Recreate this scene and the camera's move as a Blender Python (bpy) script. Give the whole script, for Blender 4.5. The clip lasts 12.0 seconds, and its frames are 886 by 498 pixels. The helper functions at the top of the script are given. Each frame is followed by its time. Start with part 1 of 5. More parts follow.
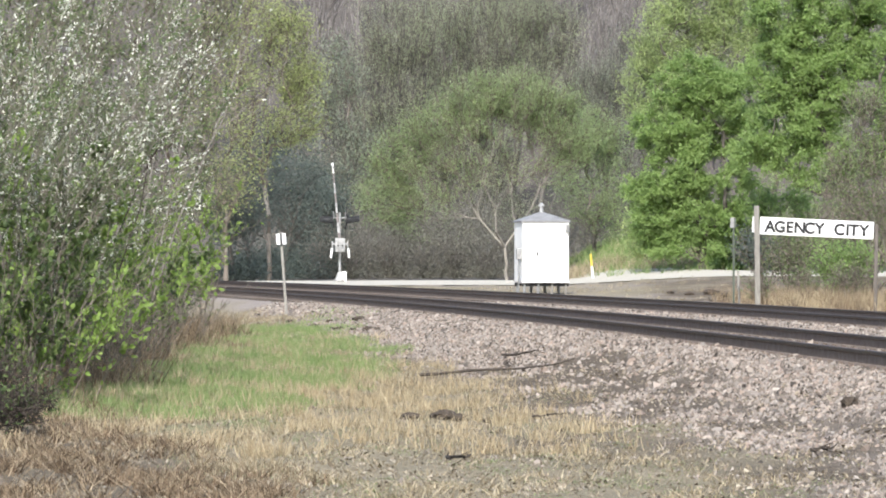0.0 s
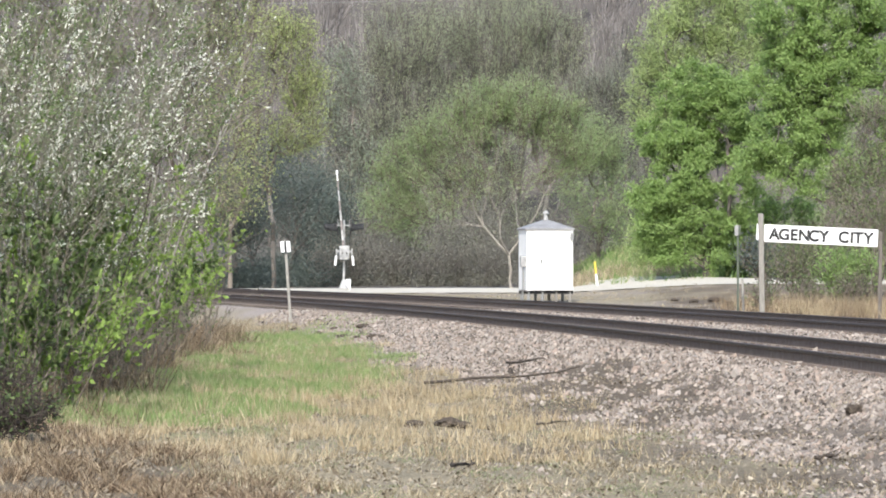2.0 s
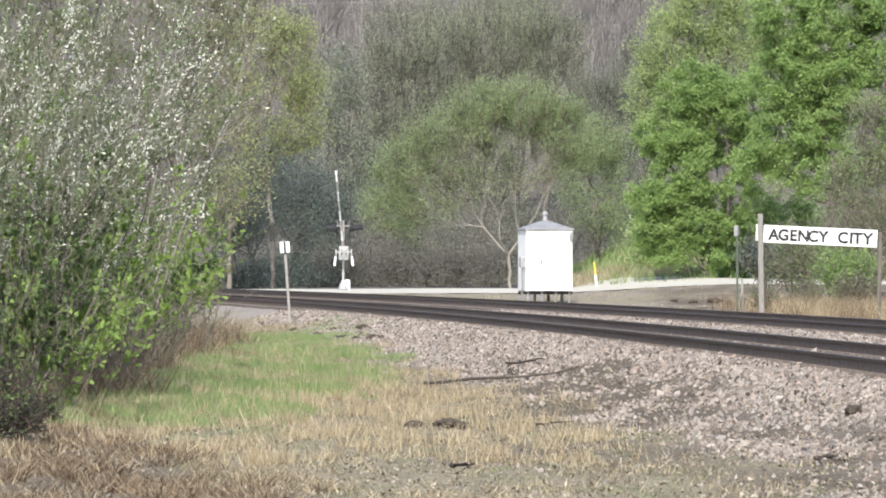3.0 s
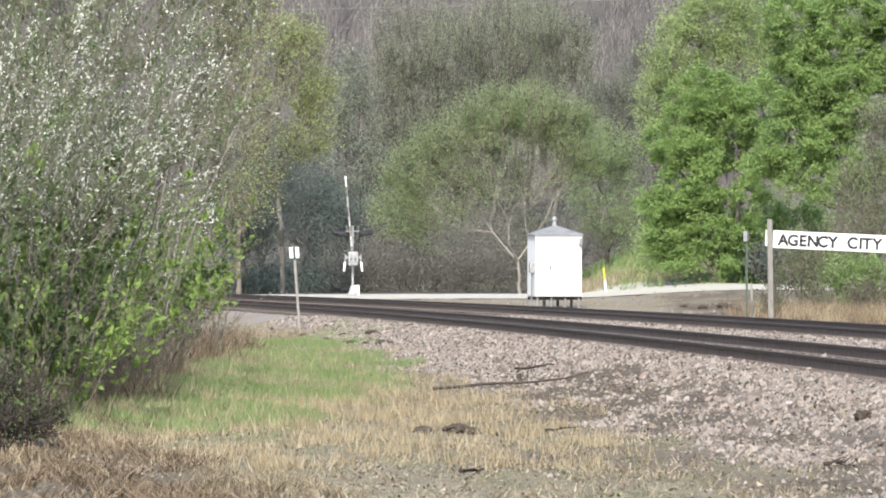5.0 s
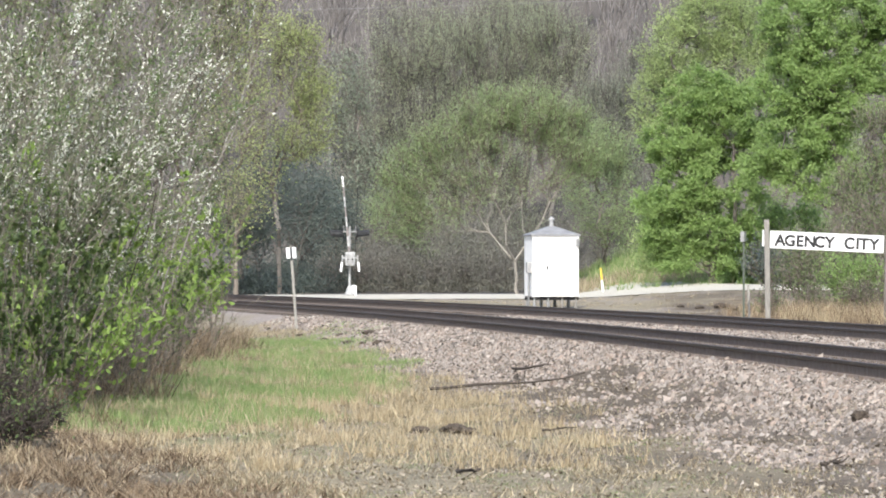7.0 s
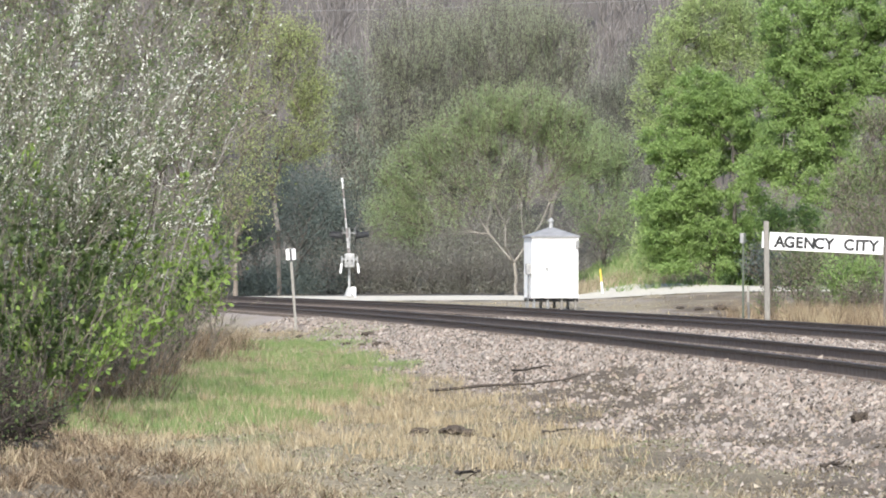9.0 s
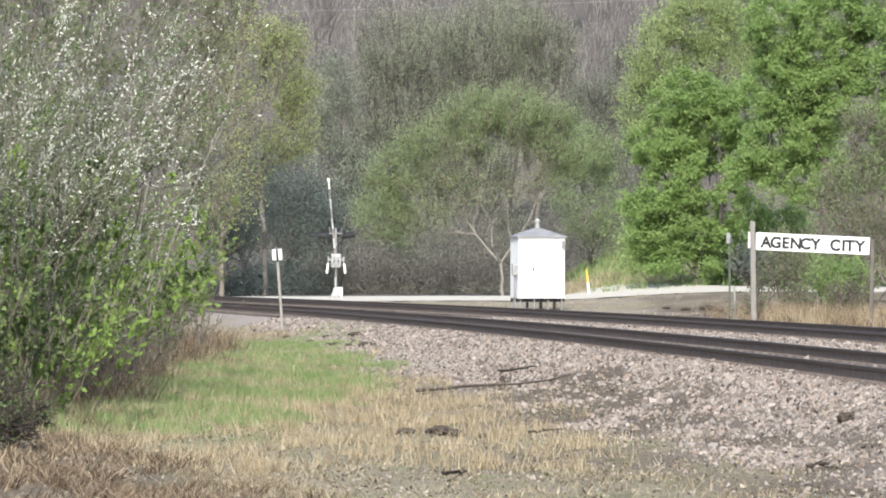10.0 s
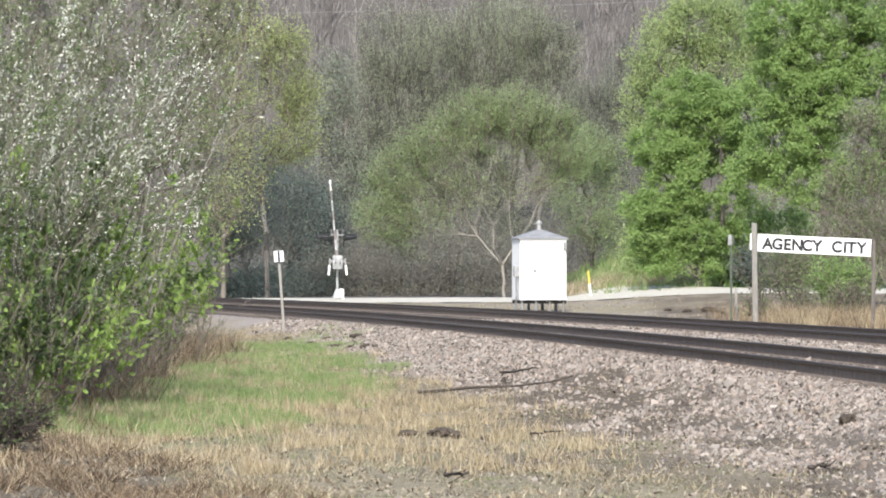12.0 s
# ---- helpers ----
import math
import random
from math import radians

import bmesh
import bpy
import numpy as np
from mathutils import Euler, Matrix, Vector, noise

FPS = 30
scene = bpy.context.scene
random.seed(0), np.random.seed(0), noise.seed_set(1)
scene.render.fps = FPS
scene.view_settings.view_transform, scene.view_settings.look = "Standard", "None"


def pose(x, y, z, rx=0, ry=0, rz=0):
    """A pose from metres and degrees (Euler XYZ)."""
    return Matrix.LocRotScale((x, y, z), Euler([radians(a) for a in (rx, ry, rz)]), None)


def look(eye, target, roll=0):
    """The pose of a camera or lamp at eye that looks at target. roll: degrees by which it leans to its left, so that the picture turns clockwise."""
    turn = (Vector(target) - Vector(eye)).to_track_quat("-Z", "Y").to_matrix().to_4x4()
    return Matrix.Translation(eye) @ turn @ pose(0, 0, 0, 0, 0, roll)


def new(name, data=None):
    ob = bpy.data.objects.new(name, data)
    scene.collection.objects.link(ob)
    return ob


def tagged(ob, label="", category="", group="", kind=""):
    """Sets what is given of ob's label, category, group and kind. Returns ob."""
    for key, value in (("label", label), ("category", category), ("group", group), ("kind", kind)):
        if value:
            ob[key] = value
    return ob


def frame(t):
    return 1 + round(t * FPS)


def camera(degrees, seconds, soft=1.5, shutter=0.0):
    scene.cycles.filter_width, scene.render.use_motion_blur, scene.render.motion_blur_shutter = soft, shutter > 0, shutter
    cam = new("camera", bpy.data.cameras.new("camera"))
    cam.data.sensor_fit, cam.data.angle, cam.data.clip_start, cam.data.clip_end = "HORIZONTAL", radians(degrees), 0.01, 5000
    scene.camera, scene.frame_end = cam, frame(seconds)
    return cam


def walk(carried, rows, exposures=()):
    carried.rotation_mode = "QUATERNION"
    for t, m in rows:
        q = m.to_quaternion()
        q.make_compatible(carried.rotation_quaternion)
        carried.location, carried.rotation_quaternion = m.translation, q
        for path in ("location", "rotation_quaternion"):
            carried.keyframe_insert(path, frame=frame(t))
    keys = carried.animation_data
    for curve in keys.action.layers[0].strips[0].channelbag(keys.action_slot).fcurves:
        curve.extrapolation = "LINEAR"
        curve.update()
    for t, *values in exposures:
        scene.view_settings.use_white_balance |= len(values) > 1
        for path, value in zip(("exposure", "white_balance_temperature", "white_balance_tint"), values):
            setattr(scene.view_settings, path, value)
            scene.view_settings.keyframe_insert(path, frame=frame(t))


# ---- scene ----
# ---------------------------------------------------------------- camera
LENS = 12.786
FOCAL = 784 / math.tan(radians(LENS / 2))
EYE = 0.963          # above the rail tops, which lie at z = 0
cam = camera(LENS, 12.0, soft=1.9)
# seconds, then the swing of the view to the left and upward, in thousandths of the picture's width
SWAY = [
    (0.0, 2.7, 5.4), (0.5, 8.8, 7.5), (1.0, 9.5, 10.2), (1.5, 9.1, 12.1), (2.0, 7.5, 14.0), (2.5, 5.9, 15.2),
    (3.0, 6.8, 14.6), (3.6, 9.6, 15.9), (4.4, 14.6, 19.3), (5.0, 17.4, 20.7), (5.5, 16.6, 20.5), (6.0, 17.3, 19.8),
    (6.5, 14.7, 19.0), (7.0, 14.0, 21.0), (8.0, 14.2, 21.9), (9.0, 13.5, 22.7), (9.5, 9.3, 22.1), (10.0, -1.8, 23.0),
    (10.5, 4.9, 26.3), (11.0, 4.3, 26.9), (11.5, 1.9, 27.0), (12.0, 0.0, 24.9),
]
walk(cam, [(t, pose(0, 0, EYE, 90 + math.degrees(up * 1.568 / FOCAL), 0, math.degrees(left * 1.568 / FOCAL)))
           for t, left, up in SWAY])

# ---------------------------------------------------------------- light
SUN = Vector((-0.14, -0.88, 0.84)).normalized()
world = bpy.data.worlds.new("sky")
scene.world = world
world.use_nodes = True
wn = world.node_tree.nodes
sky = wn.new("ShaderNodeTexSky")
sky.sky_type = "NISHITA"
sky.sun_disc = False
sky.sun_elevation = math.asin(SUN.z)
sky.sun_rotation = math.atan2(SUN.x, SUN.y)
sky.dust_density = 2.0
world.node_tree.links.new(sky.outputs[0], wn["Background"].inputs[0])
wn["Background"].inputs[1].default_value = 0.15
sun = new("sun", bpy.data.lights.new("sun", "SUN"))
sun.data.energy, sun.data.angle, sun.data.color = 3.0, radians(0.6), (1.0, 0.975, 0.92)
sun.matrix_world = look(SUN * 100, (0, 0, 0))
scene.view_settings.exposure = 0.88

# ---------------------------------------------------------------- materials


def nodes_of(name, rough=0.8, metal=0.0, spec=0.3):
    m = bpy.data.materials.new(name)
    m.use_nodes = True
    b = m.node_tree.nodes["Principled BSDF"]
    b.inputs["Roughness"].default_value = rough
    b.inputs["Metallic"].default_value = metal
    b.inputs["Specular IOR Level"].default_value = spec
    return m, m.node_tree.nodes, m.node_tree.links, b


def ramp(n, l, source, stops):
    r = n.new("ShaderNodeValToRGB")
    while len(r.color_ramp.elements) < len(stops):
        r.color_ramp.elements.new(0.5)
    for e, (p, c) in zip(r.color_ramp.elements, stops):
        e.position, e.color = p, (*c, 1)
    l.new(source, r.inputs[0])
    return r.outputs[0]


def noise_of(n, l, scale, detail=6, rough=0.6, stretch=None):
    co = n.new("ShaderNodeTexCoord")
    t = n.new("ShaderNodeTexNoise")
    t.inputs["Scale"].default_value, t.inputs["Detail"].default_value, t.inputs["Roughness"].default_value = scale, detail, rough
    if stretch:
        mp = n.new("ShaderNodeMapping")
        mp.inputs["Scale"].default_value = stretch
        l.new(co.outputs["Object"], mp.inputs[0])
        l.new(mp.outputs[0], t.inputs[0])
    else:
        l.new(co.outputs["Object"], t.inputs[0])
    return t.outputs[0]


def mixed(n, l, fac, a, b, mode="MIX"):
    x = n.new("ShaderNodeMix")
    x.data_type, x.blend_type = "RGBA", mode
    for sock, v in ((x.inputs[0], fac), (x.inputs[6], a), (x.inputs[7], b)):
        if isinstance(v, (int, float)):
            sock.default_value = v
        elif isinstance(v, tuple):
            sock.default_value = (*v, 1)
        else:
            l.new(v, sock)
    return x.outputs[2]


def bumped(n, l, b, source, strength, distance):
    u = n.new("ShaderNodeBump")
    u.inputs["Strength"].default_value, u.inputs["Distance"].default_value = strength, distance
    l.new(source, u.inputs["Height"])
    l.new(u.outputs[0], b.inputs["Normal"])


def worn(name, dark, light, scale, rough=0.7, metal=0.0, bump=0.3, dist=0.01, stretch=None, stain=None, spec=0.3):
    """Two scales of variation between two tones, with an optional stain colour."""
    m, n, l, b = nodes_of(name, rough, metal, spec)
    fine = noise_of(n, l, scale, 8, 0.65, stretch)
    c = ramp(n, l, fine, [(0.3, dark), (0.7, light)])
    if stain:
        big = noise_of(n, l, scale * 0.13, 4)
        c = mixed(n, l, ramp(n, l, big, [(0.48, (0, 0, 0)), (0.66, (0.8, 0.8, 0.8))]), c, stain)
    l.new(c, b.inputs["Base Color"])
    if bump:
        bumped(n, l, b, fine, bump, dist)
    return m


def leafy(name, tones, through_light=0.35, rough=0.55, spec=0.3):
    """Leaf colours that vary leaf by leaf; light shines through thin blades."""
    m, n, l, b = nodes_of(name, rough, 0, spec)
    g = n.new("ShaderNodeNewGeometry")
    c = ramp(n, l, g.outputs["Random Per Island"], [(i / max(1, len(tones) - 1), t) for i, t in enumerate(tones)])
    l.new(c, b.inputs["Base Color"])
    if through_light:
        tr = n.new("ShaderNodeBsdfTranslucent")
        l.new(c, tr.inputs[0])
        mx = n.new("ShaderNodeMixShader")
        mx.inputs[0].default_value = through_light
        l.new(b.outputs[0], mx.inputs[1])
        l.new(tr.outputs[0], mx.inputs[2])
        l.new(mx.outputs[0], n["Material Output"].inputs[0])
    return m


def attr(n, name):
    a = n.new("ShaderNodeAttribute")
    a.attribute_name = name
    return a.outputs["Fac"]


def ground_material():
    m, n, l, b = nodes_of("earth_and_turf", 0.95, 0, 0.1)
    fine = noise_of(n, l, 14, 9, 0.7)
    mid = noise_of(n, l, 1.3, 6, 0.6)
    soil = mixed(n, l, ramp(n, l, mid, [(0.35, (0, 0, 0)), (0.65, (1, 1, 1))]),
                 ramp(n, l, fine, [(0.3, (0.13, 0.112, 0.08)), (0.7, (0.275, 0.248, 0.18))]),
                 ramp(n, l, fine, [(0.3, (0.18, 0.15, 0.103)), (0.7, (0.355, 0.31, 0.22))]))
    green = ramp(n, l, fine, [(0.3, (0.13, 0.15, 0.06)), (0.7, (0.27, 0.28, 0.13))])
    rock = ramp(n, l, fine, [(0.3, (0.17, 0.145, 0.125)), (0.7, (0.36, 0.32, 0.29))])
    litter = ramp(n, l, fine, [(0.3, (0.07, 0.063, 0.056)), (0.7, (0.155, 0.14, 0.128))])
    c = mixed(n, l, attr(n, "green"), soil, green)
    c = mixed(n, l, attr(n, "gravel"), c, rock)
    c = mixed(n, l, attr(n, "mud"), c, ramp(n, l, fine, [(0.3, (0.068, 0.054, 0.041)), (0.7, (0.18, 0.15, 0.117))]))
    c = mixed(n, l, attr(n, "woods"), c, litter)
    l.new(c, b.inputs["Base Color"])
    bumped(n, l, b, fine, 0.8, 0.04)
    return m


GROUND = ground_material()
ROAD = worn("pale_road_gravel", (0.36, 0.335, 0.285), (0.53, 0.505, 0.44), 9, 0.95, bump=0.5, dist=0.02)
STONE = leafy("crushed_stone", [(0.045, 0.038, 0.033), (0.19, 0.162, 0.14), (0.29, 0.25, 0.216), (0.21, 0.19, 0.172), (0.36, 0.322, 0.285), (0.29, 0.23, 0.19), (0.085, 0.073, 0.064), (0.25, 0.216, 0.186)], 0, 0.85, 0.2)
BIG_STONE = worn("grey_pink_stone", (0.15, 0.13, 0.115), (0.30, 0.265, 0.235), 12, 0.9, bump=0.6)
RAIL_HEAD = worn("dull_rail_steel", (0.036, 0.028, 0.024), (0.068, 0.053, 0.045), 6, 0.6, 0.1, 0.1)
RAIL_WEB = worn("rusty_rail_web", (0.115, 0.090, 0.076), (0.20, 0.163, 0.138), 9, 0.85, 0.0, 0.3)
TIE = worn("creosoted_tie_wood", (0.045, 0.036, 0.03), (0.17, 0.145, 0.125), 5, 0.9, stretch=(1, 9, 9), bump=0.6)
WHITE = worn("white_painted_metal", (0.80, 0.80, 0.79), (0.87, 0.87, 0.86), 3, 0.5, bump=0.05)
ROOF = worn("weathered_roof_metal", (0.20, 0.20, 0.205), (0.32, 0.32, 0.32), 4, 0.55, 0.2)
GALV = worn("galvanised_steel", (0.22, 0.225, 0.225), (0.38, 0.38, 0.375), 8, 0.5, 0.5)
ALU = worn("aluminium_paint", (0.22, 0.22, 0.22), (0.50, 0.50, 0.49), 7, 0.55, 0.2)
HOOD = worn("sun_bleached_hood_paint", (0.02, 0.021, 0.023), (0.085, 0.088, 0.092), 7, 0.55)
BLACK = worn("black_painted_steel", (0.012, 0.012, 0.013), (0.03, 0.03, 0.03), 6, 0.5)
CONCRETE = worn("pale_concrete", (0.30, 0.29, 0.27), (0.46, 0.445, 0.41), 7, 0.9, stain=(0.25, 0.235, 0.21))
POST = worn("grey_weathered_post", (0.15, 0.14, 0.125), (0.30, 0.285, 0.26), 5, 0.9, stretch=(9, 9, 1), bump=0.6)
PALE_POST = worn("pale_weathered_post", (0.20, 0.19, 0.17), (0.34, 0.325, 0.295), 5, 0.9, stretch=(9, 9, 1), bump=0.4)
GREEN_POST = worn("dull_green_steel", (0.055, 0.07, 0.055), (0.12, 0.135, 0.105), 8, 0.6, 0.2)
SIGN_WHITE = worn("white_sign_board", (0.78, 0.79, 0.79), (0.87, 0.87, 0.87), 4, 0.6)
LETTER = worn("black_sign_paint", (0.015, 0.015, 0.016), (0.05, 0.05, 0.05), 9, 0.7)
YELLOW = worn("yellow_marker_plastic", (0.60, 0.42, 0.06), (0.75, 0.55, 0.10), 6, 0.5)
RED_FADED = worn("faded_red_band_paint", (0.13, 0.115, 0.11), (0.27, 0.24, 0.23), 8, 0.7)
LENS_RED = worn("dark_red_lens", (0.10, 0.008, 0.008), (0.18, 0.015, 0.012), 6, 0.25, spec=0.5)
BARK = worn("grey_bark", (0.10, 0.085, 0.07), (0.26, 0.23, 0.195), 6, 0.95, stretch=(5, 5, 1), bump=0.8)
PALE_BARK = worn("pale_bark", (0.19, 0.172, 0.15), (0.34, 0.315, 0.28), 5, 0.9, stretch=(4, 4, 1), bump=0.6)
# Dark tones raised: distance haze is mixed into the bark colour.
DARK_BARK = worn("hazed_dark_bark", (0.085, 0.076, 0.068), (0.175, 0.155, 0.138), 5, 0.95, stretch=(4, 4, 1), bump=0.6)
GREY_WOOD = leafy("grey_brown_limbs", [(0.09, 0.08, 0.075), (0.13, 0.118, 0.108), (0.17, 0.155, 0.142)], 0, 0.95, 0.1)
UNDERWOOD = leafy("grey_brown_undergrowth", [(0.12, 0.11, 0.10), (0.18, 0.165, 0.15), (0.27, 0.25, 0.23)], 0, 0.95, 0.1)
LEAF_BROWN = leafy("withered_grey_leaves", [(0.15, 0.145, 0.12), (0.20, 0.195, 0.16), (0.25, 0.25, 0.195)], 0.3)
TWIG = leafy("bare_wood_twigs", [(0.09, 0.075, 0.062), (0.17, 0.145, 0.12), (0.28, 0.25, 0.215)], 0, 0.95, 0.1)
BARE_WOOD = leafy("bare_grey_woods", [(0.12, 0.11, 0.104), (0.19, 0.175, 0.165), (0.28, 0.26, 0.25)], 0, 0.95, 0.1)
LEAF_BRIGHT = leafy("bright_spring_leaves", [(0.225, 0.325, 0.112), (0.265, 0.375, 0.13), (0.31, 0.43, 0.152), (0.235, 0.34, 0.118)], 0.52)
LEAF_LIGHT = leafy("pale_spring_leaves", [(0.31, 0.385, 0.165), (0.35, 0.43, 0.185), (0.40, 0.485, 0.215)], 0.5)
LEAF_FRESH = leafy("fresh_green_leaves", [(0.14, 0.22, 0.05), (0.21, 0.31, 0.07), (0.27, 0.37, 0.10)])
LEAF_OLIVE = leafy("budding_olive_leaves", [(0.105, 0.14, 0.062), (0.15, 0.19, 0.085), (0.20, 0.245, 0.108)])
LEAF_MIST = leafy("pale_green_buds", [(0.27, 0.34, 0.16), (0.305, 0.385, 0.185), (0.345, 0.43, 0.21)], 0.5)
LEAF_YELLOW = leafy("yellow_green_buds", [(0.27, 0.315, 0.13), (0.34, 0.39, 0.16), (0.42, 0.465, 0.205)], 0.5)
LEAF_SAGE = leafy("grey_green_willow_leaves", [(0.075, 0.118, 0.04), (0.125, 0.18, 0.066), (0.20, 0.265, 0.11)], 0.35)
# Pale olive-grey tones with aerial haze worked into the bud colour.
LEAF_HAZE = leafy("hazed_olive_buds", [(0.30, 0.335, 0.21), (0.345, 0.385, 0.24), (0.395, 0.435, 0.275)], 0.5)
CATKIN = leafy("silvery_catkins", [(0.40, 0.44, 0.33), (0.60, 0.62, 0.52), (0.74, 0.74, 0.67), (0.48, 0.51, 0.39)], 0.25)
# Darker leaf tones: the thicket's inner shade is put into the colour.
LEAF_SHADED = leafy("small_shaded_green_leaves", [(0.055, 0.085, 0.03), (0.085, 0.125, 0.042), (0.13, 0.175, 0.06)], 0.3)
# Needles and grey buds lifted and blued to paint in aerial haze.
LEAF_DARK = leafy("hazed_cedar_needles", [(0.068, 0.085, 0.076), (0.09, 0.111, 0.098), (0.112, 0.138, 0.115)], 0.15)
LEAF_GREY = leafy("hazed_grey_green_buds", [(0.19, 0.215, 0.16), (0.245, 0.275, 0.20), (0.305, 0.34, 0.245)], 0.4)
WILLOW_BARK = leafy("grey_willow_bark", [(0.08, 0.073, 0.056), (0.17, 0.16, 0.125), (0.30, 0.285, 0.235)], 0, 0.9, 0.1)
GRASS_DRY = leafy("dry_straw_blades", [(0.12, 0.092, 0.056), (0.29, 0.236, 0.148), (0.56, 0.485, 0.34), (0.20, 0.165, 0.108), (0.40, 0.33, 0.21)], 0.25, 0.8)
WEED = leafy("dull_green_weeds", [(0.13, 0.16, 0.075), (0.20, 0.235, 0.115), (0.29, 0.32, 0.17)], 0.3, 0.8)
GRASS_STRAW = leafy("bleached_straw", [(0.25, 0.19, 0.11), (0.40, 0.32, 0.20), (0.54, 0.46, 0.31), (0.32, 0.25, 0.155)], 0.25, 0.8)
GRASS_RUST = leafy("russet_dead_stems", [(0.06, 0.042, 0.027), (0.14, 0.098, 0.062), (0.24, 0.175, 0.112), (0.44, 0.36, 0.25)], 0.2, 0.9)
GRASS_GREEN = leafy("young_grass_blades", [(0.125, 0.205, 0.065), (0.185, 0.275, 0.095), (0.25, 0.335, 0.13), (0.40, 0.37, 0.21)], 0.3, 0.7)
GRASS_GOLD = leafy("golden_tall_straw", [(0.30, 0.235, 0.145), (0.43, 0.345, 0.215), (0.55, 0.455, 0.30)], 0.25, 0.8)
CRUMB = leafy("earth_crumbs", [(0.07, 0.055, 0.04), (0.18, 0.15, 0.11), (0.28, 0.24, 0.18), (0.38, 0.34, 0.27)], 0, 0.95, 0.1)
SOIL_DARK = worn("dark_turned_soil", (0.035, 0.027, 0.022), (0.10, 0.08, 0.06), 20, 0.95, bump=0.8)
STICK = worn("dead_branch_bark", (0.03, 0.025, 0.021), (0.09, 0.073, 0.06), 12, 0.9, stretch=(1, 6, 6))
FEATHER = worn("brown_feathers", (0.06, 0.046, 0.036), (0.15, 0.115, 0.088), 40, 0.8)
CABLE = worn("weathered_cable", (0.20, 0.20, 0.20), (0.34, 0.34, 0.34), 5, 0.6)

# ---------------------------------------------------------------- mesh helpers


def mesh_np(name, V, F, mats, smooth=False, index=None):
    """A mesh from arrays of places and of equal-sided faces."""
    V, F = np.asarray(V, dtype=np.float32), np.asarray(F, dtype=np.int32)
    me = bpy.data.meshes.new(name)
    k = F.shape[1]
    me.vertices.add(len(V))
    me.vertices.foreach_set("co", V.ravel())
    me.loops.add(F.size)
    me.loops.foreach_set("vertex_index", F.ravel())
    me.polygons.add(len(F))
    me.polygons.foreach_set("loop_start", np.arange(0, F.size, k, dtype=np.int32))
    me.polygons.foreach_set("loop_total", np.full(len(F), k, dtype=np.int32))
    for m in mats:
        me.materials.append(m)
    if index is not None:
        me.polygons.foreach_set("material_index", np.asarray(index, dtype=np.int32))
    me.polygons.foreach_set("use_smooth", np.full(len(F), smooth))
    me.update(calc_edges=True)
    return me


def part(name, bm, material, parent, label="", smooth=False):
    me = bpy.data.meshes.new(name)
    bm.normal_update()
    bm.to_mesh(me)
    bm.free()
    me.materials.append(material)
    if smooth:
        me.polygons.foreach_set("use_smooth", np.full(len(me.polygons), True))
    ob = new(name, me)
    ob.parent = parent
    return tagged(ob, label)


def box(sx, sy, sz, at=(0, 0, 0), bevel=0.0, turn=None, bm=None):
    """A bevelled box, centred in x and y, standing on its place."""
    b = bmesh.new()
    bmesh.ops.create_cube(b, size=1, matrix=Matrix.Translation((0, 0, 0.5)))
    bmesh.ops.scale(b, vec=(sx, sy, sz), verts=b.verts)
    if bevel:
        bmesh.ops.bevel(b, geom=list(b.edges), offset=bevel, segments=2, affect="EDGES", profile=0.6)
    bmesh.ops.transform(b, matrix=Matrix.Translation(at) @ (turn or Matrix()), verts=b.verts)
    return joined(b, bm)


def joined(b, bm):
    if bm is None:
        return b
    me = bpy.data.meshes.new("piece")
    b.to_mesh(me)
    b.free()
    bm.from_mesh(me)
    bpy.data.meshes.remove(me)
    return bm


def rod(a, c, r0, r1=None, sides=12, bm=None):
    a, c = Vector(a), Vector(c)
    b = bmesh.new()
    m = Matrix.Translation((a + c) / 2) @ (c - a).to_track_quat("Z", "Y").to_matrix().to_4x4()
    bmesh.ops.create_cone(b, cap_ends=True, segments=sides, radius1=r0, radius2=r0 if r1 is None else r1, depth=(c - a).length, matrix=m)
    return joined(b, bm)


def empty(name, at, label, category, group="", turn=0.0):
    e = new(name)
    e.matrix_basis = pose(*at, 0, 0, turn)
    e.empty_display_size = 0.1
    return tagged(e, label, category, group)


def tubes(segs, sides):
    """Tapered tubes along the segments (x0 y0 z0 x1 y1 z1 r0 r1)."""
    S = np.asarray(segs, dtype=np.float64)
    a, c = S[:, 0:3], S[:, 3:6]
    d = c - a
    d /= np.linalg.norm(d, axis=1)[:, None] + 1e-9
    ref = np.where(np.abs(d[:, 2:3]) < 0.9, np.array([[0, 0, 1.0]]), np.array([[1.0, 0, 0]]))
    e1 = np.cross(d, ref)
    e1 /= np.linalg.norm(e1, axis=1)[:, None]
    e2 = np.cross(d, e1)
    ang = np.arange(sides) * 2 * np.pi / sides
    ring = e1[:, None] * np.cos(ang)[None, :, None] + e2[:, None] * np.sin(ang)[None, :, None]
    V = np.concatenate([a[:, None] + ring * S[:, 6, None, None], c[:, None] + ring * S[:, 7, None, None]], axis=1).reshape(-1, 3)
    j = np.arange(sides)
    f = np.stack([j, (j + 1) % sides, sides + (j + 1) % sides, sides + j], axis=1)
    F = (f[None] + (np.arange(len(S)) * 2 * sides)[:, None, None]).reshape(-1, 4)
    return V, F


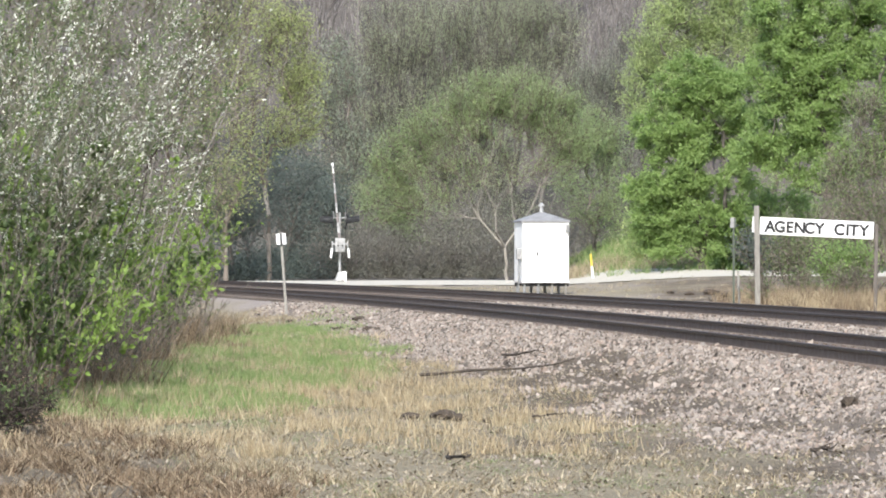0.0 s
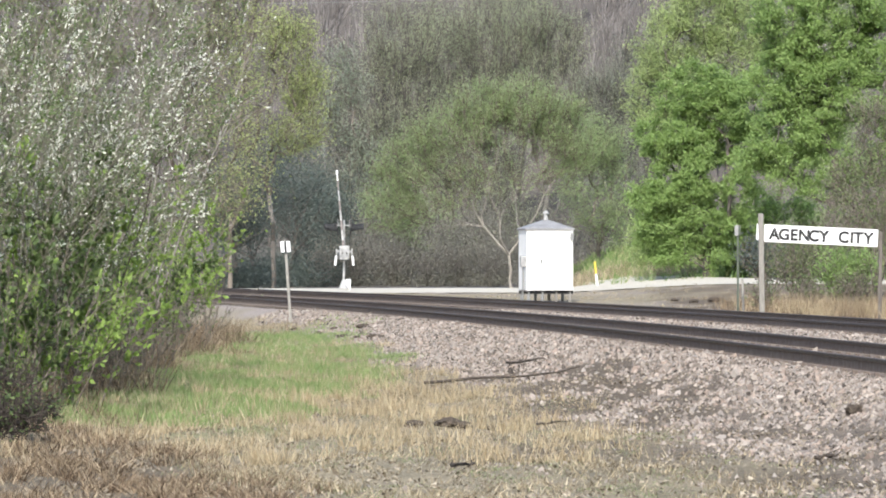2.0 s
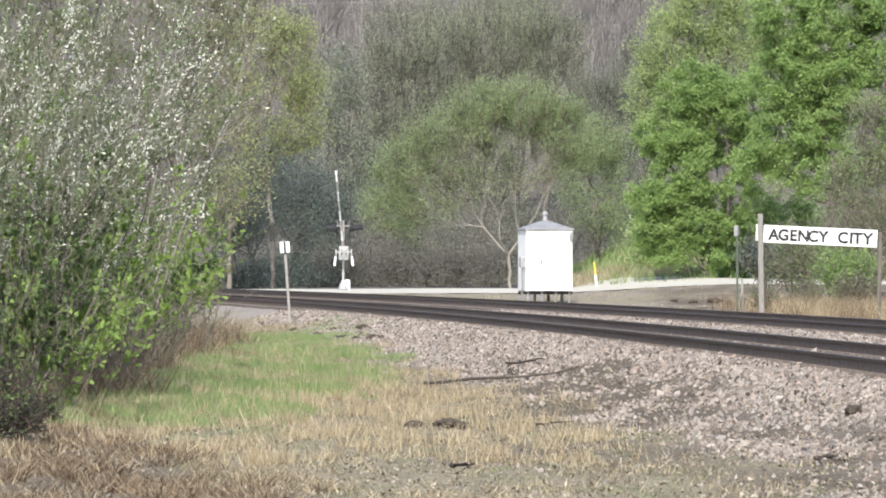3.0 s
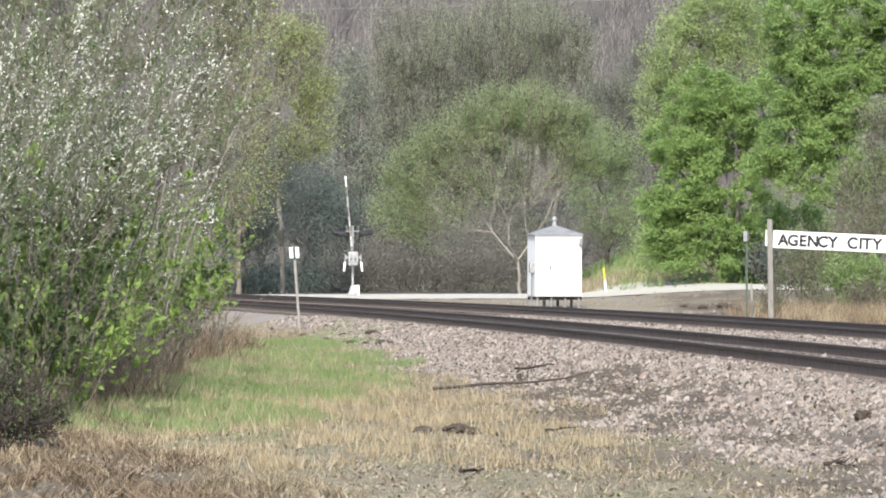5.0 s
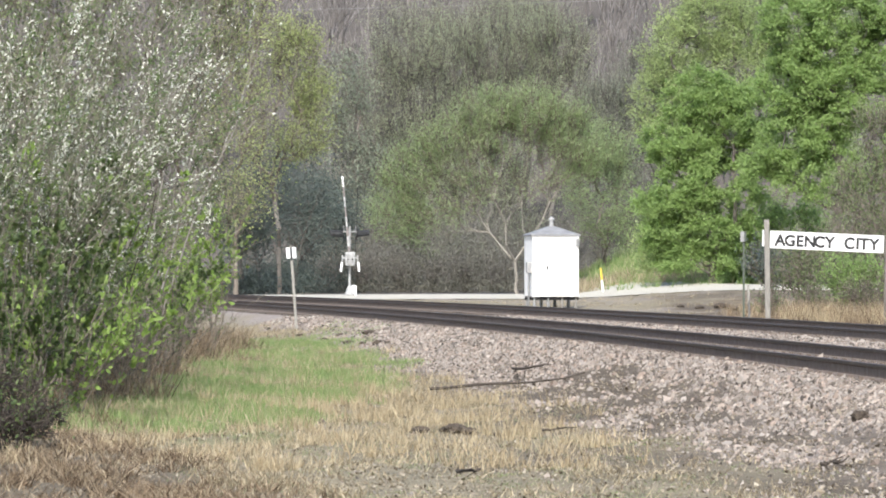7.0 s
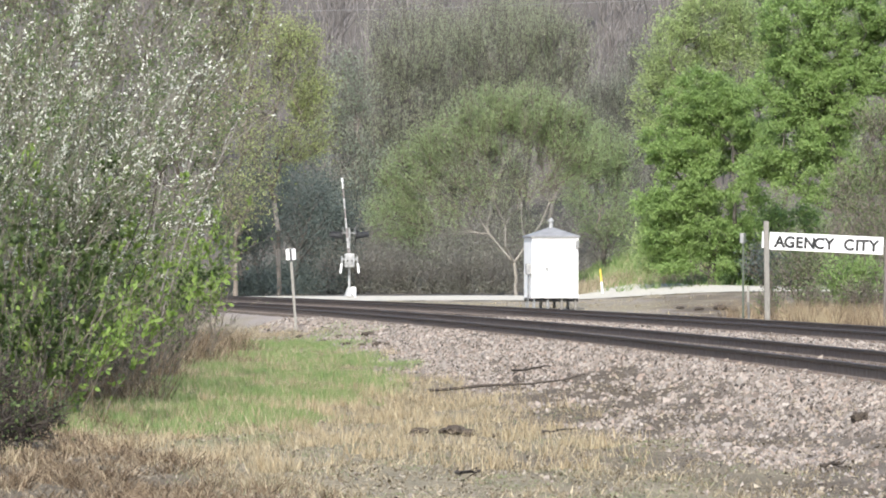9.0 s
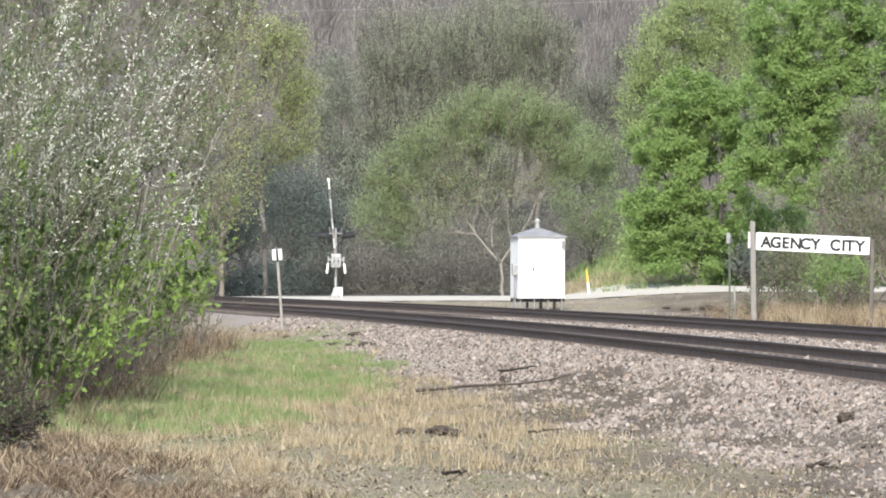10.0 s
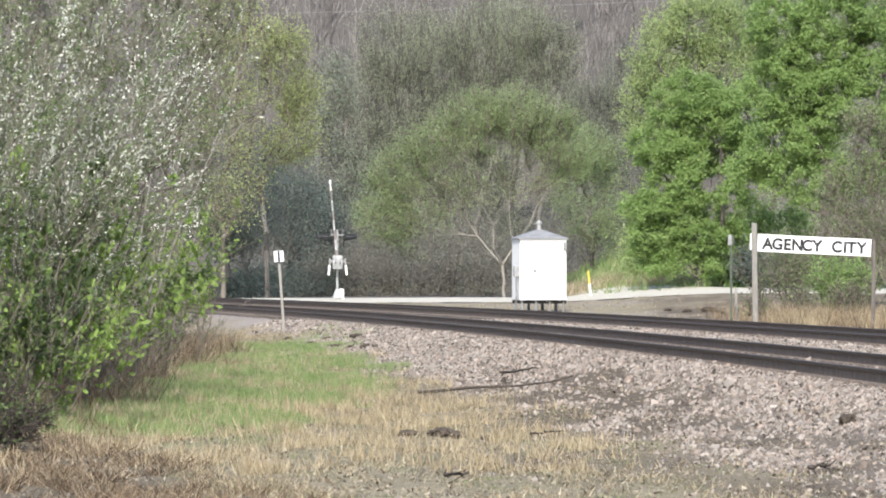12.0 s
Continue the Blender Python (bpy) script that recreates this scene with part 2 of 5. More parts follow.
def blades(P, size, rng, slim=0.5, droop=0.0, simple=False):
    """A small pointed leaf at each place, turned at random."""
    P = np.asarray(P)
    N = len(P)
    L = size * rng.uniform(0.6, 1.35, N)[:, None]
    a = rng.normal(size=(N, 3))
    a[:, 2] -= droop
    a /= np.linalg.norm(a, axis=1)[:, None]
    b = np.cross(a, rng.normal(size=(N, 3)))
    b /= np.linalg.norm(b, axis=1)[:, None] + 1e-9
    if simple:
        V = np.stack([P - a * L * 0.55, P + a * L * 0.3 + b * L * slim * 0.7, P + a * L * 0.3 - b * L * slim * 0.7], axis=1).reshape(-1, 3)
        return V, np.arange(3 * N).reshape(-1, 3)
    V = np.stack([P - a * L * 0.5, P + b * L * slim * 0.5, P + a * L * 0.5, P - b * L * slim * 0.5], axis=1).reshape(-1, 3)
    return V, np.arange(4 * N).reshape(-1, 4)


def grow(rng, height, girth, stems=1, spread=0.5, lean=(0, 0), levels=3, kids=5, fork=0.35, lift=0.25, ratio=0.62, wobble=1.0):
    """Segments of a branching tree that stands at the origin, and the places along its finest twigs."""
    segs, tips = [], []

    def limb(p, d, length, r, level):
        steps = 4 if level < 2 else 3
        q = p
        spots = []
        for i in range(steps):
            d = (d + Vector(rng.normal(0, (0.13 + 0.03 * level) * wobble, 3)) + Vector((0, 0, lift * 0.25))).normalized()
            nq = q + d * (length / steps)
            r1 = r * (1 - 0.78 * (i + 1) / steps)
            r0 = r * (1 - 0.78 * i / steps)
            segs.append((*q, *nq, max(r0, 0.004), max(r1, 0.003)))
            spots.append((q, nq, d, r1))
            if level >= levels - 1:
                tips.append(nq)
                tips.append((q + nq) / 2)
            q = nq
        if level >= levels:
            return
        for k in range(kids + (2 if level == 0 else 0)):
            f = rng.uniform(0.3 if level == 0 else 0.15, 1.0)
            a, c, dd, rr = spots[min(steps - 1, int(f * steps))]
            at = a.lerp(c, (f * steps) % 1 if f < 1 else 1)
            side = Vector(rng.normal(0, 1, 3))
            side = (side - dd * side.dot(dd)).normalized()
            nd = (dd * (1 - fork) + side * (fork + spread * 0.5) + Vector((0, 0, lift))).normalized()
            limb(at, nd, length * ratio * rng.uniform(0.65, 1.15) * (1.15 - 0.45 * f if level == 0 else 1), rr * 0.6 + r * 0.08, level + 1)

    for s in range(stems):
        ang = rng.uniform(0, 6.283)
        out = spread * (0.5 if stems > 1 else 0.08)
        d = Vector((math.cos(ang) * out + lean[0], math.sin(ang) * out + lean[1], 1)).normalized()
        h = height * rng.uniform(0.8, 1.0) if stems > 1 else height
        limb(Vector((math.cos(ang) * girth * (stems > 1), math.sin(ang) * girth * (stems > 1), 0)), d, h * 0.66, girth, 0)
    return segs, np.array([tuple(t) for t in tips])


def plant(name, at, label, category, seed, bark, foliage, height, girth, leaves, size, scatter=0.3, slim=0.5, group="", sides=5, clumps=0.35, low=0.0, bare=0.0, twig=0.0045, **how):
    """A tree or shrub: trunk with limbs, and a crown of small leaves gathered in clumps along the twigs."""
    rng = np.random.default_rng(seed)
    segs, tips = grow(rng, height, girth, **how)
    thing = empty(name, at, label, category, group)
    S = np.array(segs)
    fit = height / S[:, 5].max()
    S[:, :6] *= fit
    S[:, [2, 5]] -= 0.05
    S[:, 6:] = np.maximum(S[:, 6:], twig if at[1] < 85 else 0.006)
    if at[1] > 85:
        S = S[(S[:, 6] > 0.010) | (rng.uniform(size=len(S)) < 0.38)]
    thin = S[:, 6] < 0.35 * girth
    for wood, k, title in ((S[~thin], sides, "trunk"), (S[thin], 3, "fine_branching")):
        if len(wood):
            V, F = tubes(wood, k)
            t = new(title, mesh_np(title, V, F, [bark], True))
            t.parent = thing
            if k == 3:
                tagged(t, kind="stuff")
    T = tips * fit
    far = at[1] > 85
    if leaves:
        C = T[rng.permutation(len(T))[:max(12, int(len(T) * clumps))]]
        P = C[rng.integers(0, len(C), leaves)] + rng.normal(0, scatter, (leaves, 3))
        if low:
            n = int(leaves * low)
            P[:n] = rng.normal(0, 1, (n, 3)) * np.array([height * 0.16, height * 0.12, height * 0.08]) + np.array([0, 0, height * 0.10])
        P = P[P[:, 2] > 0.03 + bare * height * rng.uniform(0.7, 1.3, len(P))]
        V, F = blades(P, size, rng, slim, 0, far)
        c = new("crown", mesh_np("crown", V, F, [foliage]))
        c.parent = thing
    return thing


def stalk(rows, sides):
    """One unbroken tapered tube along a chain of segments."""
    P = np.concatenate([rows[:1, 0:3], rows[:, 3:6]])
    R = np.concatenate([rows[:1, 6], rows[:, 7]])
    d = np.gradient(P, axis=0)
    d /= np.linalg.norm(d, axis=1)[:, None] + 1e-9
    e1 = np.cross(d, np.array([0.31, 0.95, 0.05]))
    e1 /= np.linalg.norm(e1, axis=1)[:, None] + 1e-9
    e2 = np.cross(d, e1)
    a = np.arange(sides) * 2 * np.pi / sides
    V = P[:, None] + (e1[:, None] * np.cos(a)[None, :, None] + e2[:, None] * np.sin(a)[None, :, None]) * R[:, None, None]
    j = np.arange(sides)
    f = np.stack([j, (j + 1) % sides, sides + (j + 1) % sides, sides + j], axis=1)
    return V.reshape(-1, 3), (f[None] + (np.arange(len(rows)) * sides)[:, None, None]).reshape(-1, 4)


def directed(P, A, size, rng, slim=0.5, up=None, simple=False):
    """A pointed blade at each place along its own axis; with `up` its face turns that way."""
    N = len(P)
    L = size * rng.uniform(0.65, 1.3, N)[:, None]
    A = A / (np.linalg.norm(A, axis=1)[:, None] + 1e-9)
    ref = rng.normal(size=(N, 3)) if up is None else up
    b = np.cross(A, ref)
    b /= np.linalg.norm(b, axis=1)[:, None] + 1e-9
    if simple:
        V = np.stack([P - A * L * 0.55, P + A * L * 0.35 + b * L * slim * 0.65, P + A * L * 0.35 - b * L * slim * 0.65], axis=1).reshape(-1, 3)
        return V, np.arange(3 * N).reshape(-1, 3)
    V = np.stack([P - A * L * 0.5, P + b * L * slim * 0.5, P + A * L * 0.5, P - b * L * slim * 0.5], axis=1).reshape(-1, 3)
    return V, np.arange(4 * N).reshape(-1, 4)


def wood_parts(S, cut, sides, bark, thing, fine=None):
    """Thick limbs as the trunk, the thin ones as fine branching."""
    thin = S[:, 6] < cut
    for wood, k, title in ((S[~thin], sides, "trunk"), (S[thin], 3, "fine_branching")):
        if len(wood):
            V, F = tubes(wood, k)
            t = new(title, mesh_np(title, V, F, [bark if k > 3 or fine is None else fine], True))
            t.parent = thing
            if k == 3:
                tagged(t, kind="stuff")


def crown_tree(name, px, d, label, seed, bark, foliage, lobes, clumps, leaves, size, girth, puff=0.45, fork=0.3, bias=0.35, twigs=6, lean=0.0, group="trackside trees", category="tree", thin=0.007, slim=0.55, rim=0.5, rise=0.35, fine=None):
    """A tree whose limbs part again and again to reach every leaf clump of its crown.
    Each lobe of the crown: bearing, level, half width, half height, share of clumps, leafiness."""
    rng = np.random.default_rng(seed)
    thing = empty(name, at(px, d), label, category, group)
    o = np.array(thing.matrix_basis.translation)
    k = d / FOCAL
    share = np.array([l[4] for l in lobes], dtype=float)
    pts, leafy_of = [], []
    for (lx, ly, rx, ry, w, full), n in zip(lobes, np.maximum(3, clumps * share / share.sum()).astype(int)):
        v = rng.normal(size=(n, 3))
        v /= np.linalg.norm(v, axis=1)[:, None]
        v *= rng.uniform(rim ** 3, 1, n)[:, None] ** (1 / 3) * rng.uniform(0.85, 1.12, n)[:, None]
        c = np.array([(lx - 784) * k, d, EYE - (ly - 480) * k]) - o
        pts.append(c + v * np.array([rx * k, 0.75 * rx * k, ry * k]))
        leafy_of.append(np.full(n, full))
    A, full = np.concatenate(pts), np.concatenate(leafy_of)
    keep = A[:, 2] > 0.25
    A, full = A[keep], full[keep]
    top = A[:, 2].max()
    # the bole, up to its first fork
    P, parent, path = [np.array([0, 0, -0.08])], [-1], [0.0]
    steps = 4
    for i in range(steps):
        z = top * fork * (i + 1) / steps
        P.append(np.array([lean * z + rng.normal(0, 0.03), rng.normal(0, 0.03), z]))
        parent.append(len(P) - 2)
        path.append(path[-1] + np.linalg.norm(P[-1] - P[-2]))
    buf = np.zeros((5 + 4 * len(A), 3))
    far = np.zeros(5 + 4 * len(A))
    buf[:5], far[:5] = P, path
    par = list(parent)
    n = 5
    ends = []
    for j in np.argsort(np.linalg.norm(A - P[-1], axis=1)):
        q = A[j]
        dist = np.linalg.norm(buf[1:n] - q, axis=1)
        under = np.maximum(buf[1:n, 2] - q[2], 0)
        m = 1 + int(np.argmin(dist + bias * far[1:n] + 0.8 * under))
        a = buf[m]
        span = np.linalg.norm(q - a)
        sag = np.array([0, 0, -0.10 * span])
        last = m
        for f in (0.35, 0.7, 1.0):
            p = a + (q - a) * f + sag * math.sin(math.pi * f) + rng.normal(0, 0.05 * span, 3) * (f < 1)
            buf[n], far[n] = p, far[last] + np.linalg.norm(p - buf[last])
            par.append(last)
            last = n
            n += 1
        ends.append((last, j))
    load = np.zeros(n)
    for i, _ in ends:
        load[i] += 1
    for i in range(n - 1, 0, -1):
        load[par[i]] += load[i]
    rad = girth * (np.maximum(load, 0.6) / max(load[0], 1)) ** 0.5
    i = np.arange(1, n)
    pa = np.array(par[1:])
    S = np.concatenate([buf[pa], buf[i], np.maximum(rad[pa] * 0.9 + rad[i] * 0.1, thin)[:, None], np.maximum(rad[i], thin)[:, None]], axis=1)
    S[0, 6] = girth * 1.35
    # twigs spread from every clump's heart, outward and up
    E = np.array([buf[e] for e, _ in ends])
    F_ = full[[j for _, j in ends]]
    mid = np.array([0, 0, top * 0.55])
    out = E - mid
    out /= np.linalg.norm(out, axis=1)[:, None] + 1e-9
    tw = np.repeat(np.arange(len(E)), twigs)
    dirs = out[tw] * 0.7 + rng.normal(0, 0.6, (len(tw), 3)) + np.array([0, 0, rise])
    dirs /= np.linalg.norm(dirs, axis=1)[:, None]
    long = puff * rng.uniform(0.7, 1.8, len(tw))[:, None]
    kink = E[tw] + dirs * long * 0.5
    tip = E[tw] + dirs * long + np.array([0, 0, 0.12]) * long
    r = np.full((len(tw), 1), thin)
    S = np.concatenate([S, np.concatenate([E[tw], kink, r, r * 0.85], axis=1), np.concatenate([kink, tip, r * 0.85, r * 0.6], axis=1)])
    wood_parts(S, max(0.22 * girth, thin * 1.5), 6, bark, thing, fine)
    if leaves:
        c = rng.choice(len(E), leaves, p=F_ / F_.sum())
        t = rng.integers(0, twigs, leaves) + c * twigs
        f = rng.uniform(0.15, 1.05, leaves)[:, None]
        Q = E[c] + (tip[t] - E[c]) * f + rng.normal(0, puff * 0.33, (leaves, 3)) * np.array([1, 1, 0.6])
        good = Q[:, 2] > 0.06
        Q, c = Q[good], c[good]
        face = out[c] * 0.6 + rng.normal(0, 0.75, (len(Q), 3)) + np.array([0, -0.5, 0.6])
        axis = rng.normal(size=(len(Q), 3)) - np.array([0, 0, 0.3])
        V, F = directed(Q, axis, size, rng, slim, face, True)
        new("crown", mesh_np("crown", V, F, [foliage])).parent = thing
    return thing


def whip_shrub(name, px, d, label, seed, bark, height, stems, bits, lean=0.0, spread=0.35, foot=0.35, shoots=9, shoot=0.6, girth=0.016, bare=0.25, arch=0.35, group="trackside shrubs", thin=0.0035):
    """A many-stemmed shrub: long arching stems, side shoots and twigs, with leaves or catkins set along them.
    bits: part name, material, number to a shoot, size, slimness, label."""
    rng = np.random.default_rng(seed)
    thing = empty(name, at(px, d), label, "shrub", group)
    n = stems
    az = rng.uniform(0, 6.283, n)
    way = np.stack([np.cos(az), np.sin(az)], axis=1)
    p = np.concatenate([way * foot * rng.uniform(0, 1, n)[:, None], np.full((n, 1), -0.06)], axis=1)
    tilt = spread * rng.uniform(0.1, 1.0, n)
    L = height * rng.uniform(0.55, 1.08, n)
    steps = 9
    nodes, dirs, segs = [p], [], []
    for i in range(steps):
        f = i / steps
        t = tilt * (1 + arch * 2.2 * f)
        v = np.concatenate([way * np.sin(t)[:, None] + np.array([lean * (0.6 + f), 0]), np.cos(t)[:, None]], axis=1) + rng.normal(0, 0.13, (n, 3))
        v /= np.linalg.norm(v, axis=1)[:, None]
        q = p + v * (L / steps)[:, None]
        r0, r1 = girth * (1 - 0.8 * f), girth * (1 - 0.8 * (f + 1 / steps))
        segs.append(np.concatenate([p, q, np.full((n, 1), r0), np.full((n, 1), r1)], axis=1))
        nodes.append(q)
        dirs.append(v)
        p = q
    N, D = np.stack(nodes, axis=1), np.stack(dirs, axis=1)
    # side shoots
    m = n * shoots
    who = np.repeat(np.arange(n), shoots)
    f = (bare + (0.99 - bare) * rng.uniform(0, 1, m) ** 0.8) * steps
    i = np.minimum(f.astype(int), steps - 1)
    s0 = N[who, i] + (N[who, i + 1] - N[who, i]) * (f - i)[:, None]
    v = D[who, i] * 0.8 + rng.normal(0, 0.38, (m, 3)) + np.array([lean, 0, 0.15])
    v /= np.linalg.norm(v, axis=1)[:, None]
    sl = shoot * rng.uniform(0.35, 1.2, m) * (1.15 - 0.5 * f / steps)
    hosts = []
    p = s0
    for j in range(4):
        q = p + (v + np.array([0, 0, 0.10 * j]) + rng.normal(0, 0.10, (m, 3))) * (sl / 4)[:, None]
        segs.append(np.concatenate([p, q, np.full((m, 1), girth * (0.36 - 0.06 * j)), np.full((m, 1), girth * (0.30 - 0.06 * j))], axis=1))
        hosts.append((p, q))
        # short twigs off the shoot
        w = v + rng.normal(0, 0.75, (m, 3))
        w /= np.linalg.norm(w, axis=1)[:, None]
        e = q + w * (sl * rng.uniform(0.15, 0.45, m))[:, None]
        segs.append(np.concatenate([q, e, np.full((m, 1), girth * 0.2), np.full((m, 1), girth * 0.1)], axis=1))
        hosts.append((q, e))
        p = q
    stem_rows = np.stack(segs[:steps], axis=1)
    for rows in stem_rows:
        V, F = stalk(rows, 5)
        new("stem", mesh_np("stem", V, F, [bark], True)).parent = thing
    S = np.concatenate(segs[steps:])
    S[:, 6:] = np.maximum(S[:, 6:], thin)
    V, F = tubes(S[(S[:, 2] > -0.1) & (S[:, 5] > -0.05)], 3)
    tagged(new("fine_branching", mesh_np("fine_branching", V, F, [bark], True)), kind="stuff").parent = thing
    a, b = np.concatenate([h[0] for h in hosts]), np.concatenate([h[1] for h in hosts])
    for title, material, each, size, slim, text in bits:
        count = int(m * each)
        # some shoots bear much, others little
        rich = np.tile(rng.uniform(0, 1, m) ** 3, len(hosts)) + 0.03
        c = rng.choice(len(a), count, p=rich / rich.sum())
        f = rng.uniform(0, 1.05, count)[:, None]
        v = b[c] - a[c]
        v /= np.linalg.norm(v, axis=1)[:, None] + 1e-9
        axis = v * 0.9 + rng.normal(0, 0.38, (count, 3))
        axis /= np.linalg.norm(axis, axis=1)[:, None]
        Q = a[c] + (b[c] - a[c]) * f + axis * size * 0.5
        face = rng.normal(0, 0.7, (count, 3)) + np.array([0, -0.45, 0.6])
        good = Q[:, 2] > 0.03
        V, F = directed(Q[good], axis[good], size, rng, slim, face[good])
        t = new(title, mesh_np(title, V, F, [material]))
        t.parent = thing
        if text:
            tagged(t, text, kind="stuff")
    return thing


# ---------------------------------------------------------------- the lie of the land


def rail_x(d):
    """Plan line of the nearest rail: its x at the distance d."""
    e = np.minimum(d, 210.0) - 60
    far = np.maximum(d - 210.0, 0)
    return 1.88 - 0.1308 * e - 0.000804 * e * e - 0.372 * far


def side_of(x, d):
    """Metres from the nearest rail, measured square to the track; positive on the open side."""
    slope = 0.1308 + 0.001608 * (np.minimum(d, 210.0) - 60)
    return (rail_x(d) - x) / np.sqrt(1 + slope * slope)


def ease(a, b, v):
    t = np.clip((v - a) / (b - a), 0, 1)
    return t * t * (3 - 2 * t)


def toe_of(d):
    return np.clip(1.5 + (80 - d) * 0.055, 1.2, 2.7)


def land(x, d):
    x, d = np.asarray(x, dtype=float), np.asarray(d, dtype=float)
    u = side_of(x, d)
    near = -0.185 - 0.30 * ease(0.55, 2.2, u) - 0.10 * ease(1.6, 4.2, u)
    near = near - 0.05 * ease(60, 25, d) * ease(1.5, 4, u)
    far = -0.185 - 0.12 * ease(6.9, 8.2, -u)
    z = np.where(u > 0, near, far)
    # low bank under the trees, then the wooded hill
    bank = 0.45 * ease(3, 11, x) * ease(100, 138, d) + ease(150, 190, d) * ease(4, 9, x) * 1.5
    hill = np.maximum(d - 225, 0) * 0.26 * ease(225, 270, d) * ease(1500, 700, d)
    return z + np.where(u < -8, bank, 0) + hill


def bumps(x, d):
    return 0.03 * np.sin(1.7 * x + 0.6 * d) * np.cos(0.9 * d - 1.1 * x) + 0.018 * np.sin(4.1 * x - 1.3 * d + 1)


def rough_land(x, d):
    x, d = np.asarray(x, dtype=float), np.asarray(d, dtype=float)
    u = side_of(x, d)
    return land(x, d) + bumps(x, d) * ease(0.8, 2.0, np.abs(u + 3.0) - 3.4)


def patch(x, d, k=1.0, s=0.0):
    """Smooth uneven field between about -1 and 1."""
    return (np.sin(1.3 * k * x + 0.45 * k * d + s) + np.sin(0.7 * k * d - 2.1 * k * x + 2 + s) + np.sin(3.3 * k * x + 1.2 * k * d + 1 - s)) / 3


def green_of(x, d):
    u = side_of(x, d)
    edge = -0.45 - 0.052 * np.maximum(d - 54, 0) - 0.06 * np.maximum(54 - d, 0)
    g = ease(-0.15, 0.7, edge - x + 0.45 * patch(x, d)) * ease(33.5, 38, d + 2.0 * patch(x, d, 0.8, 2)) * ease(84, 75, d + 2 * patch(x, d, 1.1, 3)) * ease(-4.9, -4.0, x + 0.25 * patch(x, d))
    bank = ease(-9, -12, u) * ease(152, 158, d) * ease(222, 210, d) * ease(5.0, 7.5, x)
    return np.clip(g * (0.75 + 0.5 * patch(x, d, 1.7, 1)), 0, 1) + bank


def gravel_of(x, d):
    u = side_of(x, d)
    return np.clip(ease(0.5, -0.3, (u - toe_of(d)) / 1.2 + 0.4 * patch(x, d, 1.2)) * (u > -7.6) * (d < 225), 0, 1) + 0.75 * np.clip(0.35 + patch(x, d, 0.45, 1) + 0.5 * patch(x, d, 1.7, 2), 0, 1) * (u < -8.4) * (d < 165)


def mud_of(x, d):
    """Darker trodden soil along the lower edge of the ballast, and other darker ground."""
    u = side_of(x, d)
    k = (u - toe_of(d) * 0.86 + 0.5 * patch(x, d, 0.9, 4)) / 1.15
    # ground is darker beneath the dead weeds
    brush = 0.8 * ease(-1.4, -2.2, x + 0.17 * (d - 29) + 0.5 * patch(x, d)) * ease(46, 38, d) * (u > 0)
    spot = 1.5 * np.exp(-((x - 7.1) / 1.0) ** 2 - ((d - 112) / 9) ** 2) * np.clip(0.8 + patch(x, d, 1.1, 3), 0, 1) + brush
    for cx, cd, rx, rd in ((2.1, 49, 0.8, 4), (1.0, 40.5, 0.7, 3), (2.5, 41, 0.7, 3), (1.6, 45, 0.6, 3), (0.7, 33, 0.8, 2.5)):
        spot = spot + 0.85 * np.exp(-((x - cx) / rx) ** 2 - ((d - cd) / rd) ** 2) * np.clip(0.75 + 0.8 * patch(x, d, 3.1, cx), 0, 1)
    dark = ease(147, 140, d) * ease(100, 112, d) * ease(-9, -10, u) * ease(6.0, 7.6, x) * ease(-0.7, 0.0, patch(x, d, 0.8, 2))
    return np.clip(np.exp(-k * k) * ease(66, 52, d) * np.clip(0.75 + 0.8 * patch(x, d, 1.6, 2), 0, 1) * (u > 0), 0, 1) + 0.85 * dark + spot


def ground():
    def lines(*runs):
        out = []
        for a, b, step in runs:
            out += list(np.arange(a, b, step))
        return np.array(out)
    xs = lines((-1500, -300, 300), (-300, -60, 30), (-60, -14, 3), (-14, -6, 0.6), (-6, 7, 0.13), (7, 16, 0.6), (16, 60, 3), (60, 300, 30), (300, 1501, 300))
    ds = lines((-600, -50, 110), (-50, 20, 5), (20, 62, 0.16), (62, 110, 0.4), (110, 260, 1.5), (260, 500, 12), (500, 2000, 150))
    X, D = np.meshgrid(xs, ds)
    Z = rough_land(X, D)
    V = np.stack([X, D, Z], axis=2).reshape(-1, 3)
    nx, nd = len(xs), len(ds)
    i = np.arange(nx - 1)[None] + (np.arange(nd - 1) * nx)[:, None]
    F = np.stack([i, i + 1, i + 1 + nx, i + nx], axis=2).reshape(-1, 4)
    me = mesh_np("ground", V, F, [GROUND], True)
    woods = ease(-9, -11, side_of(X, D)) * ease(180, 190, D + 0.3 * np.minimum(X, 0))
    woods = np.where(D > 226, 1.0, woods)
    woods = np.where((X < -7) & (D <= 226), ease(-6.5, -9, X) * ease(90, 120, D) * (np.abs(side_of(X, D) + 3.4) > 5), woods)
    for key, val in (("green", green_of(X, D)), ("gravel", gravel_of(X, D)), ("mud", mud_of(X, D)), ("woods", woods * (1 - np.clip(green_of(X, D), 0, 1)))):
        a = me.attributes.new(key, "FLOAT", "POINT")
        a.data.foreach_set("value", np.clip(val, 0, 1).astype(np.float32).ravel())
    tagged(new("ground", me), "uneven dry earth with young grass beside railway ballast", "ground", kind="structure")


